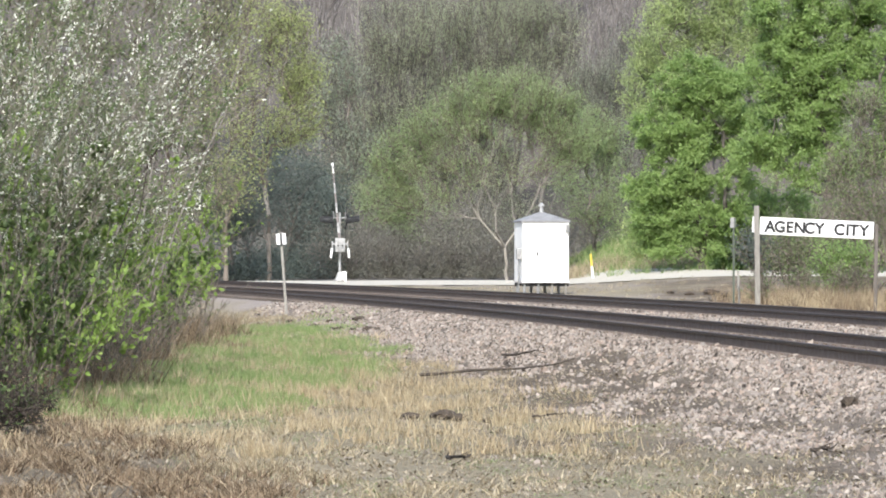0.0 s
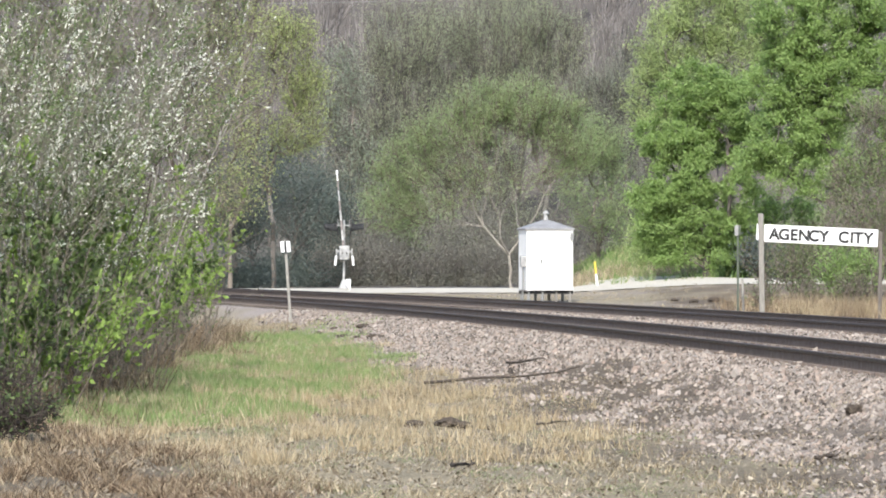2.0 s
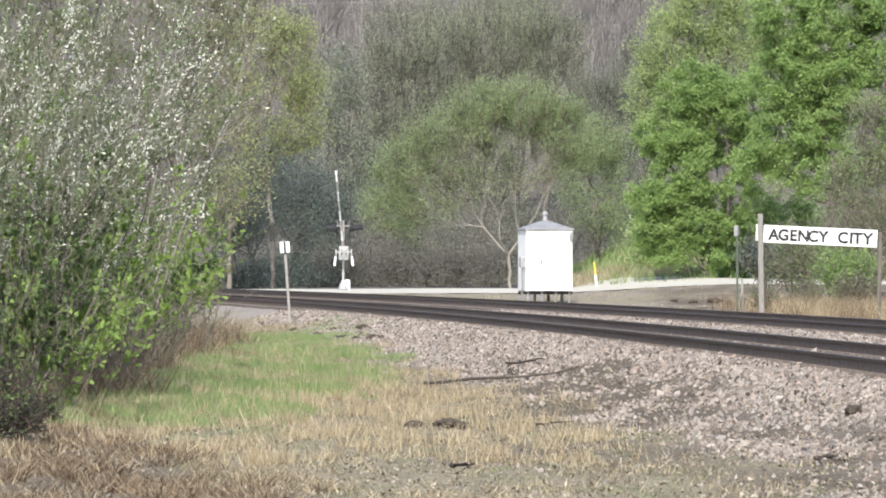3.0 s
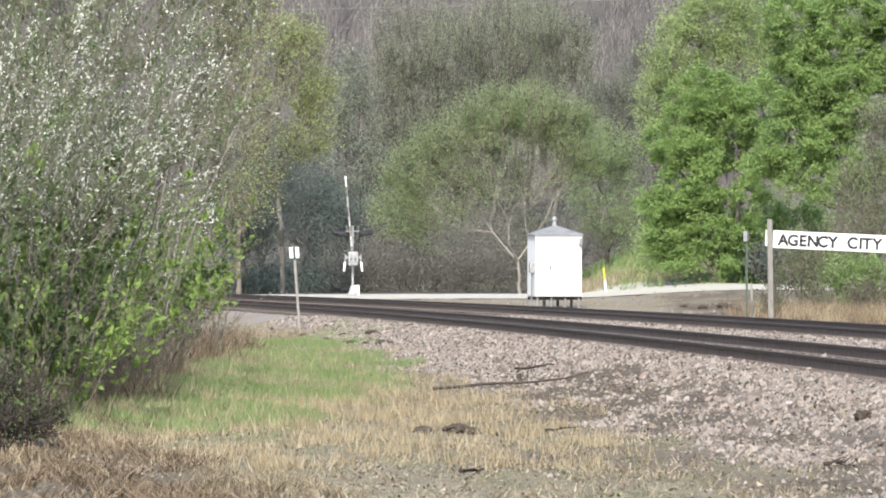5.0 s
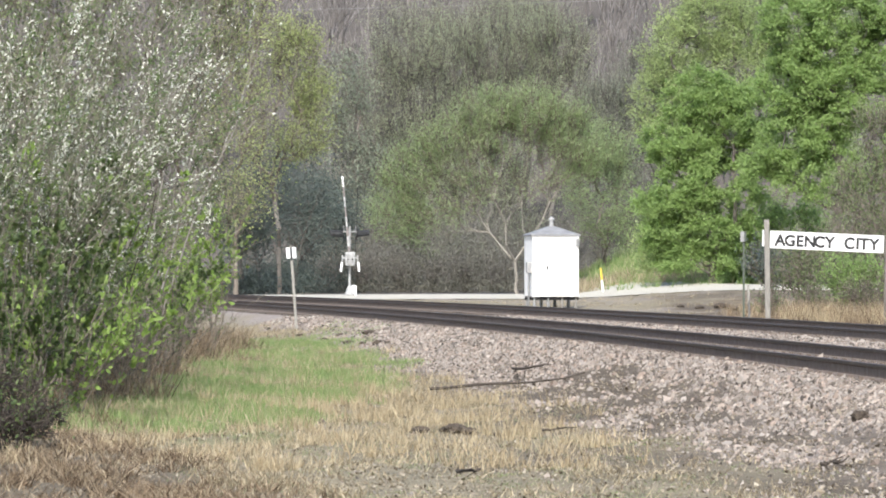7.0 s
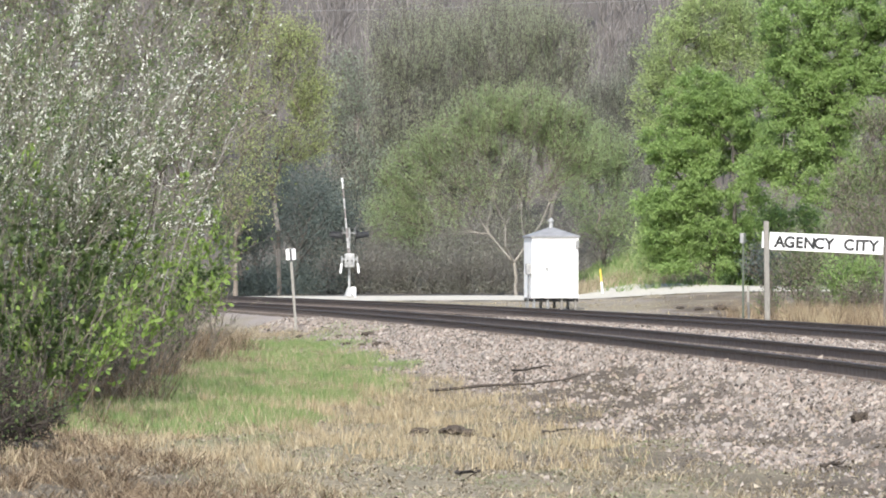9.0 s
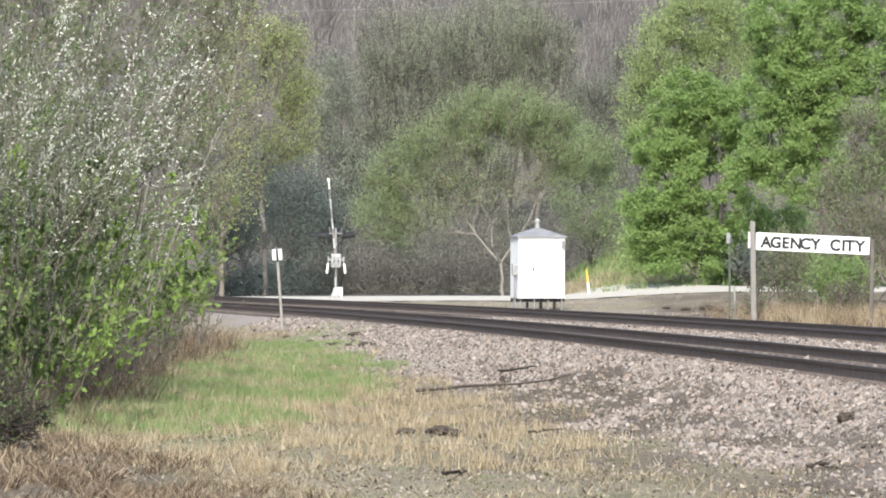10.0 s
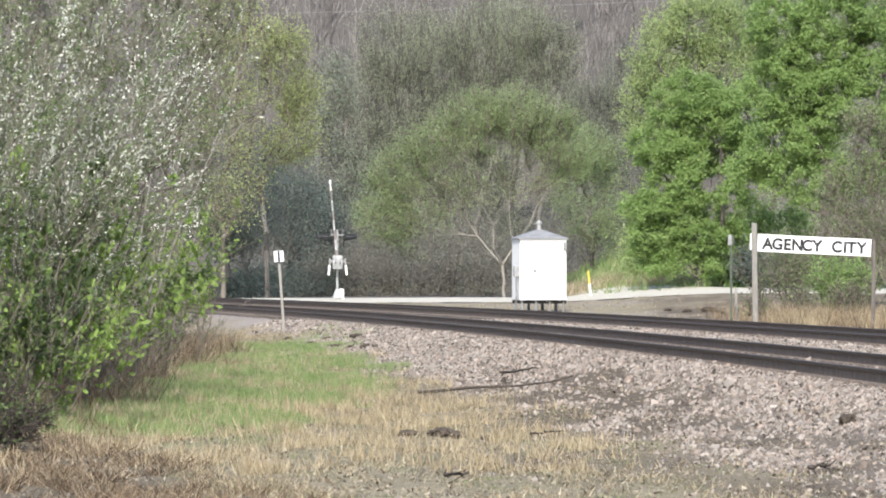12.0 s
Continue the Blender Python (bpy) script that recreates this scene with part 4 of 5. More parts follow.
# leafy shrubs at their feet
# The darkest-toned shrubs carry shade in their leaf colour.
for i, (px, d, h, st, fol, n) in enumerate(((-40, 40, 2.3, 22, LEAF_SHADED, 18), (45, 43, 2.6, 26, LEAF_SHADED, 18), (115, 47, 2.7, 26, LEAF_FRESH, 16), (180, 52, 2.6, 22, LEAF_SHADED, 18), (75, 41, 1.6, 20, LEAF_FRESH, 14), (10, 45, 3.2, 20, LEAF_FRESH, 14), (195, 57, 2.1, 22, LEAF_FRESH, 16), (232, 63, 2.2, 22, LEAF_FRESH, 16), (262, 69, 2.2, 18, LEAF_OLIVE, 14), (235, 72, 3.1, 24, LEAF_FRESH, 14), (130, 62, 3.2, 26, LEAF_FRESH, 14), (20, 54, 3.2, 26, LEAF_FRESH, 13), (285, 78, 2.5, 16, LEAF_FRESH, 13))):
    whip_shrub("leafy_shrub", px, d, "shrub with fresh bright green leaves among bare stems", 20 + i, TWIG, h, st, (("leaves", fol, n, 0.075, 0.55, ""),), spread=0.55, foot=0.5, shoots=8, shoot=0.45, girth=0.010, bare=0.15)
for i, (px, d, h) in enumerate(((210, 52, 1.2), (245, 57, 1.2), (275, 66, 1.3), (150, 46, 1.1), (292, 72, 1.2))):
    whip_shrub("bare_shrub", px, d, "thicket of bare brown stems with few leaves", 90 + i, TWIG, h, 24, (("leaves", LEAF_OLIVE, 1.2, 0.055, 0.5, ""),), spread=0.5, foot=0.6, shoots=6, shoot=0.4, girth=0.008, bare=0.1)
whip_shrub("leafy_sapling", 350, 72, "slim sapling with large fresh green leaves", 41, TWIG, 2.9, 5, (("leaves", LEAF_FRESH, 12, 0.10, 0.6, ""),), lean=0.05, spread=0.2, foot=0.15, shoots=9, shoot=0.45, girth=0.014, bare=0.35)
for i, (px, d, h) in enumerate(((-25, 33.5, 0.6), (25, 35.0, 0.5), (-15, 37.5, 0.8), (50, 38.5, 0.45))):
    plant("dead_brush", at(px, d), "dark tangle of dead brush beside the weeds", seed=47 + i, category="brush", bark=STICK, foliage=LEAF_SHADED, height=h, girth=0.008, leaves=300, size=0.045, scatter=0.12, slim=0.4, stems=13, spread=1.1, levels=2, kids=4, lift=0.1, group="dead brush", sides=4)

# trees of the left edge, beyond the tracks' end
T = dict(category="tree", sides=5)
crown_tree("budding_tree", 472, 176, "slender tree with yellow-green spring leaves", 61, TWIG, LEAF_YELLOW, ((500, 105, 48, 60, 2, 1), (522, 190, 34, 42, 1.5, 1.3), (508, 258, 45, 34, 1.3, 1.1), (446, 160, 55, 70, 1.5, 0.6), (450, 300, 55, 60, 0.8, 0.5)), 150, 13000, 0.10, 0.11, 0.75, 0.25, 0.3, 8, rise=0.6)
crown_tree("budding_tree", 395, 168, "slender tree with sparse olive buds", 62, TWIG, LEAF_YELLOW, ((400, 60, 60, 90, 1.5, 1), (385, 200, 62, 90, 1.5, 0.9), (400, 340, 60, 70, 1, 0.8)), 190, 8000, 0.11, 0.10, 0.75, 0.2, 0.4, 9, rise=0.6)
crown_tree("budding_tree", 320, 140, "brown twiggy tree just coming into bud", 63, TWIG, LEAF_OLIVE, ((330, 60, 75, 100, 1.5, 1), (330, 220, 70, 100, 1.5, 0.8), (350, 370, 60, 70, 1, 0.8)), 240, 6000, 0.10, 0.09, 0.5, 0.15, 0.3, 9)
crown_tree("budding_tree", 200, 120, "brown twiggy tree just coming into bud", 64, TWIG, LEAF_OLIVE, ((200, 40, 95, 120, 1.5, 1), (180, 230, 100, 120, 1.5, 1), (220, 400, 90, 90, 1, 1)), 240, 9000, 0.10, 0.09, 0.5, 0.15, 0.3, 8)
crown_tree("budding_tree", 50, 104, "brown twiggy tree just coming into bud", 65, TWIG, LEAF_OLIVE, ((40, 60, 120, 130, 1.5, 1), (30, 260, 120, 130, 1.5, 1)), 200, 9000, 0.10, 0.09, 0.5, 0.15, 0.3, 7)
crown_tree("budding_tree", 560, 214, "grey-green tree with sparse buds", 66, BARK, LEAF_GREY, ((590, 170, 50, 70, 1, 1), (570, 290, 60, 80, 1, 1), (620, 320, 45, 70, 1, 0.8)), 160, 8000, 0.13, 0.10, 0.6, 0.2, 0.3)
for i, (px, d, h) in enumerate(((440, 178, 6.0), (500, 192, 6.6), (560, 200, 5.2), (475, 200, 8.0), (535, 208, 8.5), (410, 172, 4.5))):
    plant("cedar_tree", at(px, d), "dark evergreen cedar in the shade of the woods", seed=80 + i, bark=DARK_BARK, foliage=LEAF_DARK, height=h, girth=0.14, leaves=16000, size=0.09, scatter=0.4, low=0.35, clumps=1.0, stems=1, spread=0.6, levels=2, kids=9, lift=0.1, group="trackside trees", **T)

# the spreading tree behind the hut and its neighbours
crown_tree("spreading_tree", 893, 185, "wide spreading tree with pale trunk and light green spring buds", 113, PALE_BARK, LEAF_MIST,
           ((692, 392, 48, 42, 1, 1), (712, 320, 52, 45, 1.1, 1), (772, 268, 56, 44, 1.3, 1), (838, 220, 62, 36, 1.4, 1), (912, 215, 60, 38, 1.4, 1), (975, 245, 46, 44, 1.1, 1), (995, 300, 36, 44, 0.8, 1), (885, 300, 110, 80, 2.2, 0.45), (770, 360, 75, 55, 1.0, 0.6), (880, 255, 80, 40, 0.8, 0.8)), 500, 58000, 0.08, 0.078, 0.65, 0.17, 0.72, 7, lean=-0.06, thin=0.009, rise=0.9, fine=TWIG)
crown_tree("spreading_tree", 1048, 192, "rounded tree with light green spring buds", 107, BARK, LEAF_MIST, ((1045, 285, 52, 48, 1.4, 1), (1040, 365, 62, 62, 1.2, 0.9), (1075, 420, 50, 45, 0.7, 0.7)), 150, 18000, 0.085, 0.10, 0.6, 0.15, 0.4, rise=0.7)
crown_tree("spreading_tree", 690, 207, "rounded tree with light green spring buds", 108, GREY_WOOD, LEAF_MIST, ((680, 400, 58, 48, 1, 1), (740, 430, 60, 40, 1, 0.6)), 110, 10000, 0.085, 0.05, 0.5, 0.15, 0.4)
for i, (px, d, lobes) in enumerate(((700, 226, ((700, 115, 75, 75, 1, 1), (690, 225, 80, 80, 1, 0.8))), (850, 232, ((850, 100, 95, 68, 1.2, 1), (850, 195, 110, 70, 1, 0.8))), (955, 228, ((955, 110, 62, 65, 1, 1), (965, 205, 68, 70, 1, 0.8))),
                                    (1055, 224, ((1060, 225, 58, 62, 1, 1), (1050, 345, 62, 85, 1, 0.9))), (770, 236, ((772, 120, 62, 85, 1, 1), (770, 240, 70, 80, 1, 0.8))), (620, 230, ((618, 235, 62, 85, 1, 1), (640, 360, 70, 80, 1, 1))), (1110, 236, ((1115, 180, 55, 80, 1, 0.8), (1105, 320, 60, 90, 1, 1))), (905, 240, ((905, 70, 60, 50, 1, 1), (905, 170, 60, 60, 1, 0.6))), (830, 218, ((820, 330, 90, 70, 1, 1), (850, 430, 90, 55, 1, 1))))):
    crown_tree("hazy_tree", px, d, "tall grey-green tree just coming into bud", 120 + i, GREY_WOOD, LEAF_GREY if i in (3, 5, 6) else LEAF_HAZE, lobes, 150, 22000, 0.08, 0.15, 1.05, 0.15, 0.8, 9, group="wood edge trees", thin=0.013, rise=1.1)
for i, (px, d, h) in enumerate(((530, 206, 4.6), (590, 210, 5.2), (650, 204, 4.2), (710, 208, 5.0), (775, 204, 4.4), (830, 209, 5.4), (880, 206, 4.0), (985, 204, 4.5), (1040, 210, 5.0), (1100, 208, 4.2), (620, 199, 2.6), (685, 200, 2.8), (745, 199, 2.4), (800, 200, 2.8), (855, 199, 2.5), (560, 198, 2.6))):
    plant("bare_shrub", at(px, d), "tangled bare undergrowth stems at the wood edge", seed=140 + i, category="shrub", bark=UNDERWOOD, foliage=LEAF_BROWN, height=h, girth=0.032, leaves=4200, size=0.085, scatter=0.6, low=0.35, stems=24, spread=0.6, levels=2, kids=4, lift=0.35, group="undergrowth", sides=4)

# full green trees and shrubs near the name board
G = dict(group="green trees", slim=0.62)
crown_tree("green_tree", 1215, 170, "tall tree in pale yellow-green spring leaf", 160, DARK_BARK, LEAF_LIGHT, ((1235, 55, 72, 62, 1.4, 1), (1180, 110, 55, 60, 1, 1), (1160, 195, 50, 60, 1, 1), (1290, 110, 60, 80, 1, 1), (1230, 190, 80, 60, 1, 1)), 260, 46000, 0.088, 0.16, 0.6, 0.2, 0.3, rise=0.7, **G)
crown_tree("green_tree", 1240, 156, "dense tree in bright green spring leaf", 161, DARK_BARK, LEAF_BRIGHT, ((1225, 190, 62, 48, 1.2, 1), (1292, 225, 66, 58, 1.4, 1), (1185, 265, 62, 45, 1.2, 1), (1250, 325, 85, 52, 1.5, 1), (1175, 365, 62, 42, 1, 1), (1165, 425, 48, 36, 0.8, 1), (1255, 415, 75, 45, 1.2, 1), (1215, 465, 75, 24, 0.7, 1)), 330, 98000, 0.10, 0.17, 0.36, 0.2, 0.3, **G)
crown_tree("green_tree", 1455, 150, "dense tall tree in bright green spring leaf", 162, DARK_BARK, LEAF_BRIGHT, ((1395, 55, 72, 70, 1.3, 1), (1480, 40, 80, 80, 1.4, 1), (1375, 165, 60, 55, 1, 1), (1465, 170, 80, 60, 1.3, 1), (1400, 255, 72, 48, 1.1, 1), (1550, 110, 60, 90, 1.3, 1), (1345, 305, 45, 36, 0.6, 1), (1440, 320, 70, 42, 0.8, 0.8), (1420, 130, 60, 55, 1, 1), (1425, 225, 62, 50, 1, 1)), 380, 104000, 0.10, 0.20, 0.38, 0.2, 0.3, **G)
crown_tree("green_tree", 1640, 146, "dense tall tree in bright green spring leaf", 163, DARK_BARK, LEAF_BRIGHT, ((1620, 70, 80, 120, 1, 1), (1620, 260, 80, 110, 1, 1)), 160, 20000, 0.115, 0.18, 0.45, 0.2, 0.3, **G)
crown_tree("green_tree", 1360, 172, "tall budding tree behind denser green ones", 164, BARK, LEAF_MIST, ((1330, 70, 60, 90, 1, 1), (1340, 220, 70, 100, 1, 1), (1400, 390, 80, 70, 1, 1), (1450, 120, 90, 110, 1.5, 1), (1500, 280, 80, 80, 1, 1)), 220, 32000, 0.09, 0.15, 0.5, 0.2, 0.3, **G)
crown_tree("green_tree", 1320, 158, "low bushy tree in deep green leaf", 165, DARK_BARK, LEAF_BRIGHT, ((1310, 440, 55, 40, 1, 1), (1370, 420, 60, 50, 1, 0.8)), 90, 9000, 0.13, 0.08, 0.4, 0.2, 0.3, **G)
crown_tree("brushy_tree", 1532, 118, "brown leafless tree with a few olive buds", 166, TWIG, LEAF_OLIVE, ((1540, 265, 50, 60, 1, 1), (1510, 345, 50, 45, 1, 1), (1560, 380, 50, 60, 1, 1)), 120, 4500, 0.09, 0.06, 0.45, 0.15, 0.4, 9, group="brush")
for i, (px, d, h, fol, lv) in enumerate(((1140, 168, 2.6, LEAF_LIGHT, 5000), (1185, 165, 2.2, LEAF_BRIGHT, 6000), (1290, 158, 2.4, LEAF_BRIGHT, 6000))):
    plant("green_shrub", at(px, d), "low shrub in fresh green leaf on the bank", seed=170 + i, category="shrub", bark=DARK_BARK, foliage=fol, height=h, girth=0.05, leaves=lv, size=0.13, scatter=0.3, low=0.2, clumps=0.3, stems=6, spread=0.7, levels=3, kids=4, group="green trees", sides=5)
for i, (px, d, h, fol, lv) in enumerate(((1470, 106, 3.4, LEAF_OLIVE, 1500), (1535, 103, 3.8, LEAF_OLIVE, 1500), (1400, 104, 2.3, LEAF_OLIVE, 1800), (1490, 98, 1.7, LEAF_BRIGHT, 4500), (1600, 102, 4.0, LEAF_OLIVE, 1500), (1345, 112, 2.4, LEAF_DARK, 3500), (1420, 96, 1.1, LEAF_OLIVE, 400), (1345, 92, 0.9, LEAF_OLIVE, 200), (1500, 94, 1.2, LEAF_OLIVE, 500))):
    plant("brushy_shrub", at(px, d), "brown brushy shrub with few olive leaves behind the name board", seed=180 + i, category="shrub", bark=TWIG, foliage=fol, height=h, girth=0.03, leaves=lv, size=0.07, scatter=0.16, stems=12, spread=0.65, levels=3, kids=4, group="brush", sides=4)


def far_woods():
    """The leafless hillside: hundreds of bare trees as one body."""
    rng = np.random.default_rng(7)
    kinds = []
    for k in range(7):
        segs, tips = grow(np.random.default_rng(300 + k), 11, 0.12, stems=1, spread=0.4, levels=2, kids=6, lift=0.55)
        S = np.array(segs)
        S[:, 6:] = np.maximum(S[:, 6:], 0.024)
        kinds.append(S)
    Vs, Fs, n = [], [], 0
    buds = []
    for i in range(370):
        d = 238 + 150 * rng.uniform() ** 1.1
        x = rng.uniform(-0.135, 0.135) * d
        S = kinds[rng.integers(0, 7)].copy()
        a, sc = rng.uniform(0, 6.28), rng.uniform(0.75, 1.3)
        R = np.array([[math.cos(a), -math.sin(a), 0], [math.sin(a), math.cos(a), 0], [0, 0, 1]]) * sc
        o = np.array([x, d, float(land(x, d)) - 0.3])
        S[:, :3] = S[:, :3] @ R.T + o
        S[:, 3:6] = S[:, 3:6] @ R.T + o
        V, F = tubes(S, 3)
        Vs.append(V)
        Fs.append(F + n)
        n += len(V)
    ob = new("far_woods", mesh_np("far_woods", np.concatenate(Vs), np.concatenate(Fs), [BARE_WOOD], True))
    tagged(ob, "leafless grey-brown woods covering the hillside", "woods", kind="stuff")


far_woods()

# a wire strung across the hillside
d0 = 236.0
segs = []
for i in range(60):
    xa, xb = -45 + 1.5 * i, -43.5 + 1.5 * i
    segs.append((xa, d0, 16.6 + 0.0006 * xa * xa + 0.03 * xa, xb, d0, 16.6 + 0.0006 * xb * xb + 0.03 * xb, 0.013, 0.013))
V, F = tubes(segs, 6)
tagged(new("overhead_wire", mesh_np("overhead_wire", V, F, [CABLE], True)), "thin pale overhead wire strung across the wooded hillside", "wire")

# ---------------------------------------------------------------- grass and ballast


def tuft_field(name, label, material, count, region, weight, tall, width, seed, clump=5, lean=0.35):
    """Narrow pointed blades in small tufts."""
    rng = np.random.default_rng(seed)
    x0, x1, d0, d1 = region
    got_x, got_d = [], []
    tries = 0
    while sum(len(g) for g in got_x) < count / clump and tries < 60:
        d = d0 * (d1 / d0) ** rng.uniform(size=4000)
        x = rng.uniform(x0, x1, 4000)
        ok = rng.uniform(size=4000) < weight(x, d)
        got_x.append(x[ok])
        got_d.append(d[ok])
        tries += 1
    X, D = np.concatenate(got_x)[:count // clump], np.concatenate(got_d)[:count // clump]
    X = np.repeat(X, clump) + rng.normal(0, 0.045, len(X) * clump)
    D = np.repeat(D, clump) + rng.normal(0, 0.045, len(D) * clump)
    N = len(X)
    base = np.stack([X, D, rough_land(X, D) - 0.01], axis=1)
    H = tall * rng.uniform(0.35, 1.25, N)
    a = rng.uniform(0, 6.283, N)
    side = np.stack([np.cos(a), np.sin(a), np.zeros(N)], axis=1) * (width * rng.uniform(0.6, 1.4, N))[:, None]
    bend = rng.normal(0, lean, (N, 2)) * H[:, None]
    tip = base + np.concatenate([bend, H[:, None]], axis=1)
    V = np.stack([base - side, base + side, tip], axis=1).reshape(-1, 3)
    F = np.arange(3 * N).reshape(-1, 3)
    tagged(new(name, mesh_np(name, V, F, [material])), label, "grass", kind="stuff")


def open_side(x, d):
    u = side_of(x, d)
    return u - toe_of(d) + 0.6 * patch(x, d, 1.1, 3)


tuft_field("dry_grass", "short dry straw-coloured grass on bare earth", GRASS_DRY, 68000, (-5, 3.6, 21.5, 95),
           lambda x, d: ease(-0.3, 0.9, open_side(x, d)) * (1 - 0.40 * np.clip(green_of(x, d), 0, 1)) * np.clip(0.30 + 0.9 * patch(x, d, 1.4, 5) + 0.7 * patch(x, d, 4.5, 2), 0.03, 1) * (1 - 0.92 * np.clip(mud_of(x, d), 0, 1)) * (1 - 0.75 * ease(43, 35, d) * ease(-2.2, -0.6, x)) * (1 - 0.65 * ease(-1.4, -2.2, x + 0.17 * (d - 29)) * ease(46, 38, d)), 0.072, 0.0055, 1, 6, 0.75)
tuft_field("green_grass", "young green grass in a sunny patch", GRASS_GREEN, 85000, (-5, 2.5, 38, 100),
           lambda x, d: np.clip(green_of(x, d), 0, 1) * np.clip(0.5 + 0.9 * patch(x, d, 1.8, 4), 0.08, 1), 0.10, 0.005, 2, 6, 0.4)
tuft_field("straw_litter", "flat litter of straw scraps on bare earth", GRASS_DRY, 42000, (-3.6, 4.2, 22, 58),
           lambda x, d: ease(-0.9, 0.6, open_side(x, d)) * np.clip(0.45 + 0.7 * patch(x, d, 3.7, 1), 0.05, 1), 0.022, 0.006, 21, 3, 2.4)
tuft_field("low_weeds", "sprinkling of tiny green weeds on trodden earth", WEED, 16000, (-2.2, 3.6, 22, 44),
           lambda x, d: ease(-0.4, 0.6, open_side(x, d)) * np.clip(0.1 + 1.0 * patch(x, d, 1.9, 6) + 0.5 * patch(x, d, 6.0, 3), 0.02, 1), 0.028, 0.006, 22, 5, 1.2)
tuft_field("straw_tufts", "taller tufts of bleached straw among the short grass", GRASS_STRAW, 15000, (-4.6, 1.6, 31, 70),
           lambda x, d: ease(-0.2, 0.7, open_side(x, d)) * np.clip(-0.1 + 1.1 * patch(x, d, 2.3, 5) + 0.8 * patch(x, d, 6.5, 2), 0, 1) * (1 - 0.7 * np.clip(mud_of(x, d), 0, 1)) * (1 - 0.55 * np.clip(green_of(x, d), 0, 1)), 0.17, 0.0048, 13, 12, 0.35)
tuft_field("dead_weeds", "tangled russet dead weeds at the foot of the shrubs", GRASS_RUST, 36000, (-6, -0.8, 21.5, 45),
           lambda x, d: ease(-1.2, -2.0, x + 0.17 * (d - 29) + 0.5 * patch(x, d)) * ease(46, 38, d) * np.clip(0.2 + 1.2 * patch(x, d, 3.3, 1), 0.03, 1), 0.115, 0.006, 3, 9, 0.95)
tuft_field("bank_weeds", "brown and green weeds below the shrubs", GRASS_RUST, 22000, (-7, -2.6, 38, 82),
           lambda x, d: ease(-3.6, -4.5, x + 0.6 * patch(x, d, 1.5)) * np.clip(0.1 + 1.3 * patch(x, d, 3.1, 3), 0.03, 1), 0.42, 0.0055, 4, 7, 0.6)
tuft_field("tall_dry_grass", "tall golden dry grass around the name board", GRASS_GOLD, 4500, (4.5, 12, 82, 104),
           lambda x, d: ease(-8.6, -9.4, side_of(x, d)) * np.clip(np.exp(-((x - 7.75) / 0.4) ** 2) + np.exp(-((x - 9.6) / 0.55) ** 2), 0, 1), 0.48, 0.0055, 5, 9, 0.4)
tuft_field("brown_weeds", "twiggy brown dead weeds beyond the second track", GRASS_RUST, 5000, (5.0, 12, 80, 100),
           lambda x, d: ease(-8.6, -9.4, side_of(x, d)) * np.clip(0.2 + 1.1 * patch(x, d, 1.9, 4), 0.04, 1) * ease(6.2, 6.7, x), 0.55, 0.005, 9, 7, 0.45)
tuft_field("verge_grass", "thin dry weeds along the road edge", GRASS_DRY, 5000, (3.5, 11, 160, 172),
           lambda x, d: np.clip(0.2 + 0.6 * patch(x, d, 0.4, 1), 0.0, 1), 0.55, 0.012, 6, 6)
tuft_field("sparse_tufts", "sparse low dry tufts on the bare ground by the hut", GRASS_DRY, 2500, (-2, 9, 104, 150),
           lambda x, d: ease(-9.5, -11, side_of(x, d)) * np.clip(0.1 + 0.9 * patch(x, d, 0.9, 1), 0.02, 1), 0.10, 0.008, 10, 6)
tuft_field("bank_grass", "fresh green grass on the bank below the trees", GRASS_GREEN, 13000, (4, 18, 153, 205),
           lambda x, d: np.clip(green_of(x, d), 0, 1), 0.4, 0.025, 8, 6)


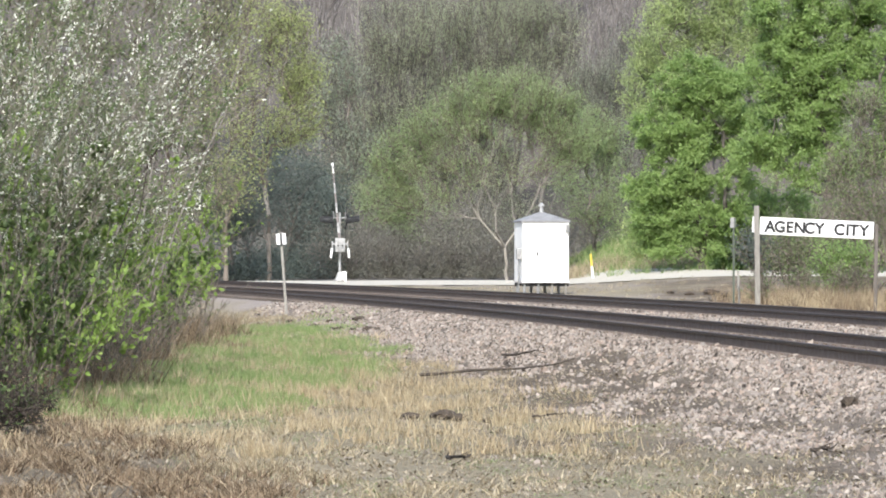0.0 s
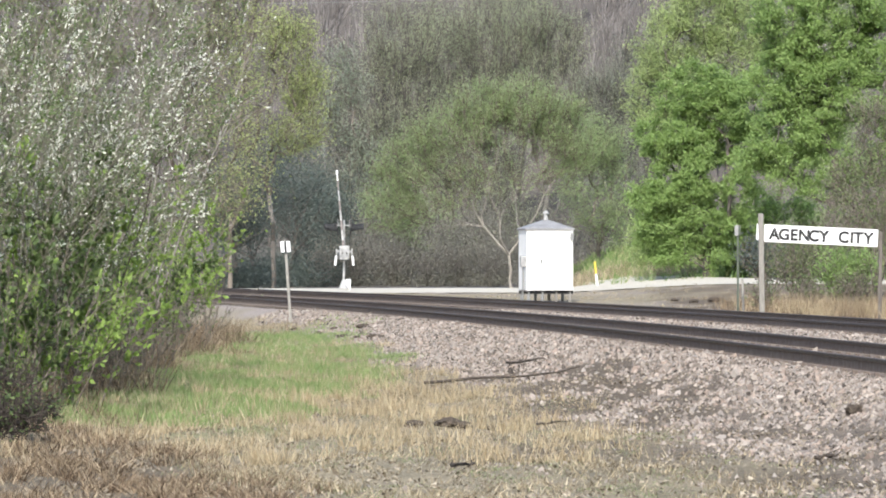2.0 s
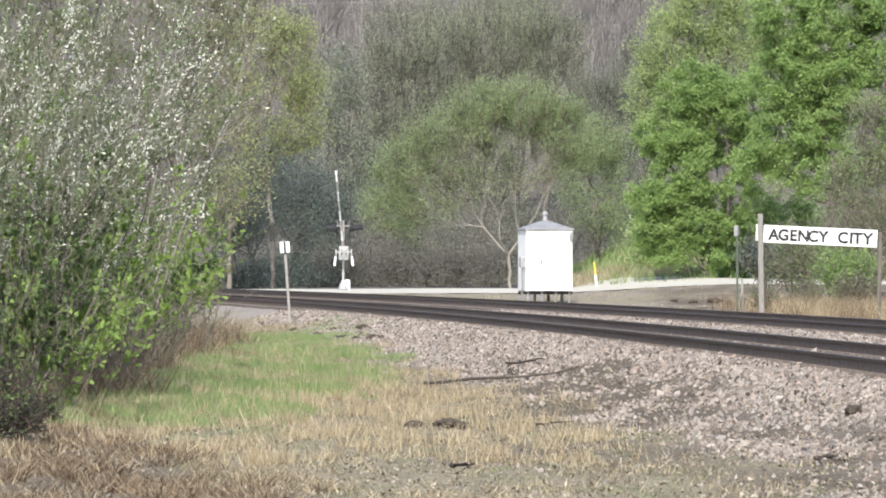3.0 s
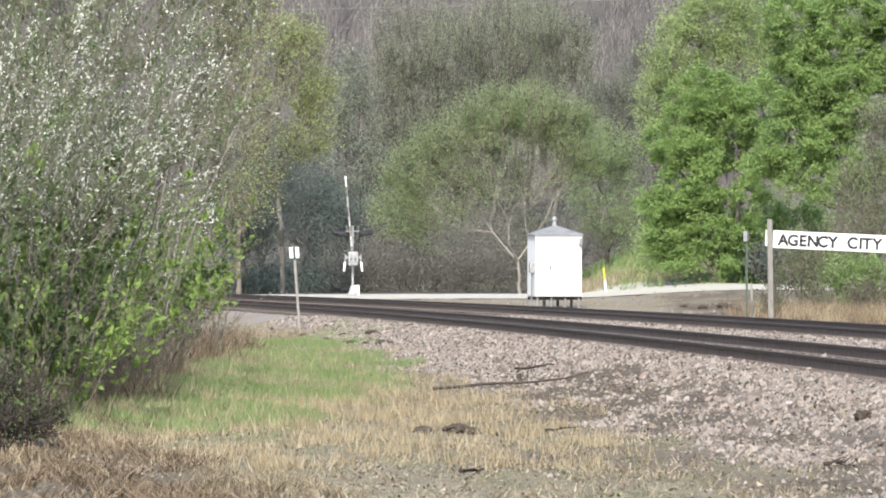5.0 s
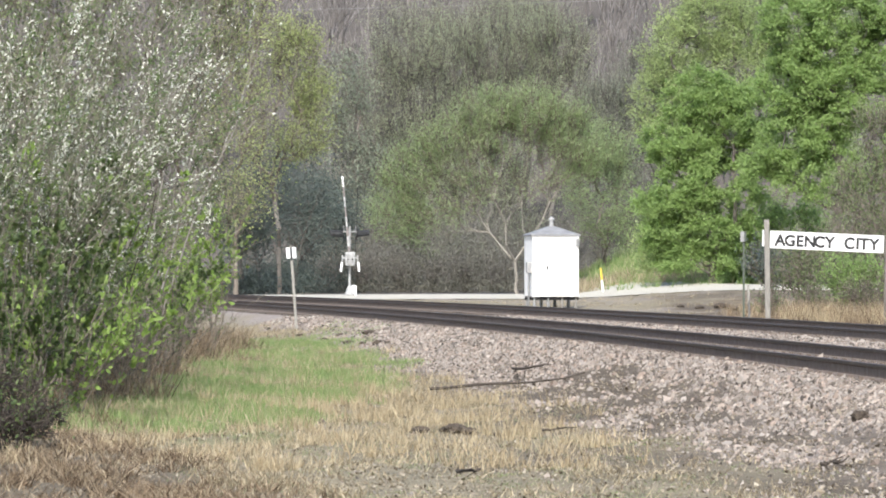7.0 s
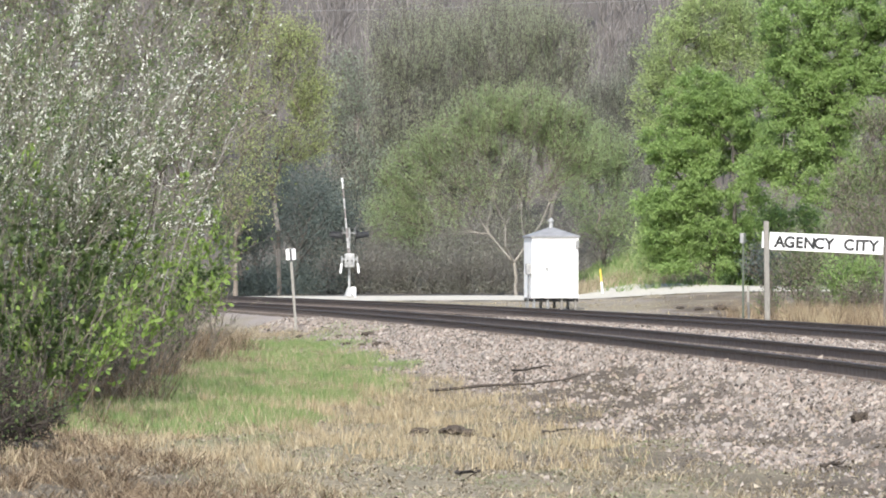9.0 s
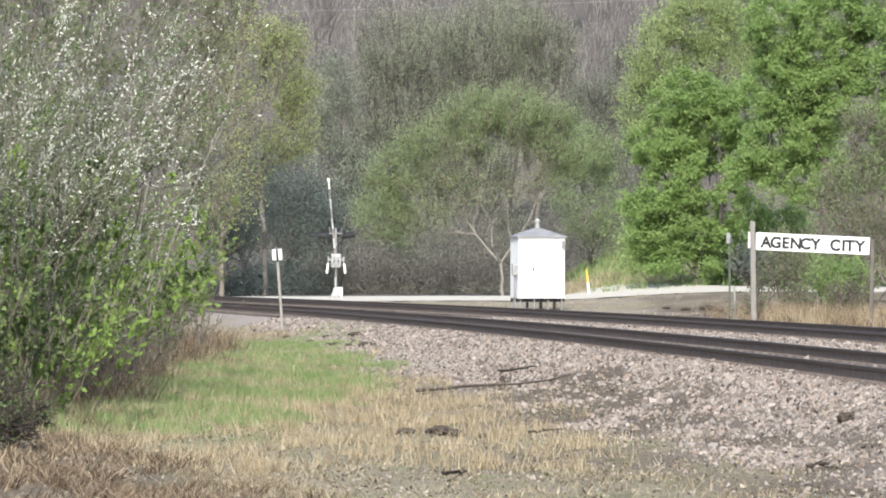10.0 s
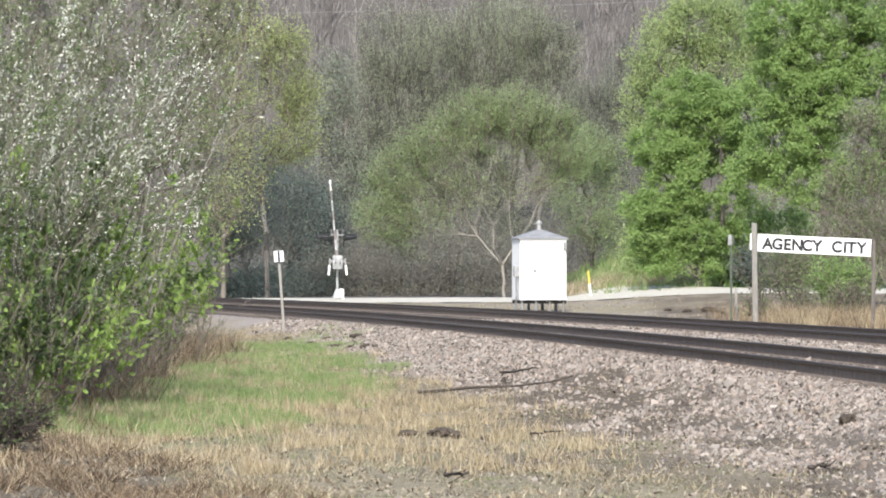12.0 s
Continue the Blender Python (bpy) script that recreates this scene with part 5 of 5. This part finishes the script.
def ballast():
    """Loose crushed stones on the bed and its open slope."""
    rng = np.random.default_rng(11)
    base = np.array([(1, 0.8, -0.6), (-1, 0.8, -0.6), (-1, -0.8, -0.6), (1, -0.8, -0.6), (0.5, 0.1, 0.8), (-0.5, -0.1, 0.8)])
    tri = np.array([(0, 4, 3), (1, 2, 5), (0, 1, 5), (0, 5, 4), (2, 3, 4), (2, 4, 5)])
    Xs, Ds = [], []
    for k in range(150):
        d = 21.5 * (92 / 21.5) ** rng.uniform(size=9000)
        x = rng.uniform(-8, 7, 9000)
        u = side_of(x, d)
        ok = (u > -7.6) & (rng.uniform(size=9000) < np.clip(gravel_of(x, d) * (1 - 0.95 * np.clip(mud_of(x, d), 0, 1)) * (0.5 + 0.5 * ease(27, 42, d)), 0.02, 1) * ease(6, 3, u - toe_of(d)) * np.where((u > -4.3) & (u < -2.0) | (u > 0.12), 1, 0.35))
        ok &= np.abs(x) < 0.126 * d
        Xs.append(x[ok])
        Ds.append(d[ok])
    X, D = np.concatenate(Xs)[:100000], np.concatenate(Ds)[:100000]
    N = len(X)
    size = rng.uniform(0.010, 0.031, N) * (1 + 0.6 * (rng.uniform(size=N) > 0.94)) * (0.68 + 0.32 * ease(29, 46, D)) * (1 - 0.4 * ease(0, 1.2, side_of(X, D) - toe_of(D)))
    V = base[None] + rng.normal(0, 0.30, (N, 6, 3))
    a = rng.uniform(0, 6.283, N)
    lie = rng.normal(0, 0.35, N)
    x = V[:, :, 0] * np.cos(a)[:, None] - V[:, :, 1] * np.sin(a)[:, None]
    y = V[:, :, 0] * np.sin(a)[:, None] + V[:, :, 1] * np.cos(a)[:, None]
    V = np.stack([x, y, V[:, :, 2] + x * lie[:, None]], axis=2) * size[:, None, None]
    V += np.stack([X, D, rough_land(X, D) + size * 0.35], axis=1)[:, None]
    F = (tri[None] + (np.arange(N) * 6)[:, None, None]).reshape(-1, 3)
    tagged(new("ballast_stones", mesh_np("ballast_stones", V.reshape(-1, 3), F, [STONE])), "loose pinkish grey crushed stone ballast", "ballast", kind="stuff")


ballast()


def soil_crumbs():
    """Crumbs of earth, bark and grit on the bare ground."""
    rng = np.random.default_rng(12)
    tri = np.array([(0, 1, 2), (0, 2, 3), (0, 3, 1), (1, 3, 2)])
    d = 21.5 * (60 / 21.5) ** rng.uniform(size=90000)
    x = rng.uniform(-4, 4.4, 90000)
    u = side_of(x, d)
    ok = (u > 0.9) & (rng.uniform(size=90000) < np.clip(0.35 + 0.6 * patch(x, d, 2.5, 1), 0.1, 1))
    x, d = x[ok], d[ok]
    N = len(x)
    V = rng.normal(0, 1, (N, 4, 3)) * rng.uniform(0.004, 0.014, N)[:, None, None]
    V += np.stack([x, d, rough_land(x, d) + 0.006], axis=1)[:, None]
    F = (tri[None] + (np.arange(N) * 4)[:, None, None]).reshape(-1, 3)
    tagged(new("soil_crumbs", mesh_np("soil_crumbs", V.reshape(-1, 3), F, [CRUMB])), "small crumbs of earth and grit on bare ground", "soil", kind="stuff")


soil_crumbs()

# ---------------------------------------------------------------- bird


def small_bird():
    b = bmesh.new()
    bmesh.ops.create_uvsphere(b, u_segments=14, v_segments=9, radius=1)
    for v in b.verts:
        v.co = Vector((v.co.x * 0.075, v.co.y * 0.028, v.co.z * 0.028 * (1.0 - 0.25 * v.co.x)))
    bird = empty("small_bird", (0, 0, 0), "small brown bird flying low over the ground", "bird")
    part("body", b, FEATHER, bird, smooth=True)
    b = bmesh.new()
    bmesh.ops.create_uvsphere(b, u_segments=12, v_segments=8, radius=0.022, matrix=Matrix.Translation((-0.078, 0, 0.010)))
    head = part("head", b, FEATHER, bird, smooth=True)
    part("beak", rod((-0.096, 0, 0.008), (-0.118, 0, 0.004), 0.006, 0.001, 8), BLACK, head)
    b = box(0.085, 0.034, 0.007, (0.105, 0, -0.006), 0.003)
    part("tail", b, FEATHER, bird)
    wings = []
    for s in (-1, 1):
        b = bmesh.new()
        outline = [(-0.030, 0.01), (-0.040, 0.06), (-0.018, 0.125), (0.016, 0.175), (0.028, 0.12), (0.034, 0.06), (0.036, 0.01)]
        vs = [b.verts.new((x, s * y, 0.004)) for x, y in outline]
        b.faces.new(vs if s > 0 else vs[::-1])
        bmesh.ops.solidify(b, geom=list(b.faces), thickness=0.005)
        wings.append(part("wing", b, FEATHER, bird))
    return bird, wings


bird, wings = small_bird()

# ties last among the pieces of the tracks
rng_ties = np.random.default_rng(5)
ties(0.0, track_near, rng_ties)
ties(4.616, track_far, rng_ties)


def motions():
    # the bird sits on the ground out to the right, then darts low across to the left
    d = 27.0
    def spot(px, z, dd=d):
        return (px - 784) * dd / FOCAL, dd, z
    sit = (9.0, 26.0, float(rough_land(9.0, 26.0)) + 0.04)
    rows = [(0.0, pose(*sit, 0, 0, 0)), (9.9, pose(*sit, 0, 0, 0)), (10.2, pose(*spot(1960, 0.02), 0, -8, 0))]
    for t, px, py in ((10.4, 1341, 793), (10.5, 1014, 832), (10.6, 724, 838), (10.7, 470, 792), (10.8, 218, 793)):
        x, dd, _ = spot(px, 0)
        rows.append((t, pose(x, dd, EYE - (py - 480) * d / FOCAL, 20, 38, -38)))
    rows += [(11.1, pose(-5.5, 27.5, 0.6, 0, 10, -10)), (11.6, pose(-11.0, 29.0, 1.0, 0, 0, 0)), (12.0, pose(-15.0, 31.0, 1.2, 0, 0, 0))]
    walk(bird, rows)
    for w, s in zip(wings, (-1, 1)):
        beat = [(0.0, -60), (9.9, -60), (10.2, 20), (10.3, -25), (10.4, 45), (10.5, 40), (10.6, -25), (10.7, 24), (10.8, 45), (10.9, -20), (11.1, 45), (11.3, -20), (11.6, 40), (12.0, -10)]
        walk(w, [(t, pose(0, 0, 0, s * a, 0, 0)) for t, a in beat])


motions()
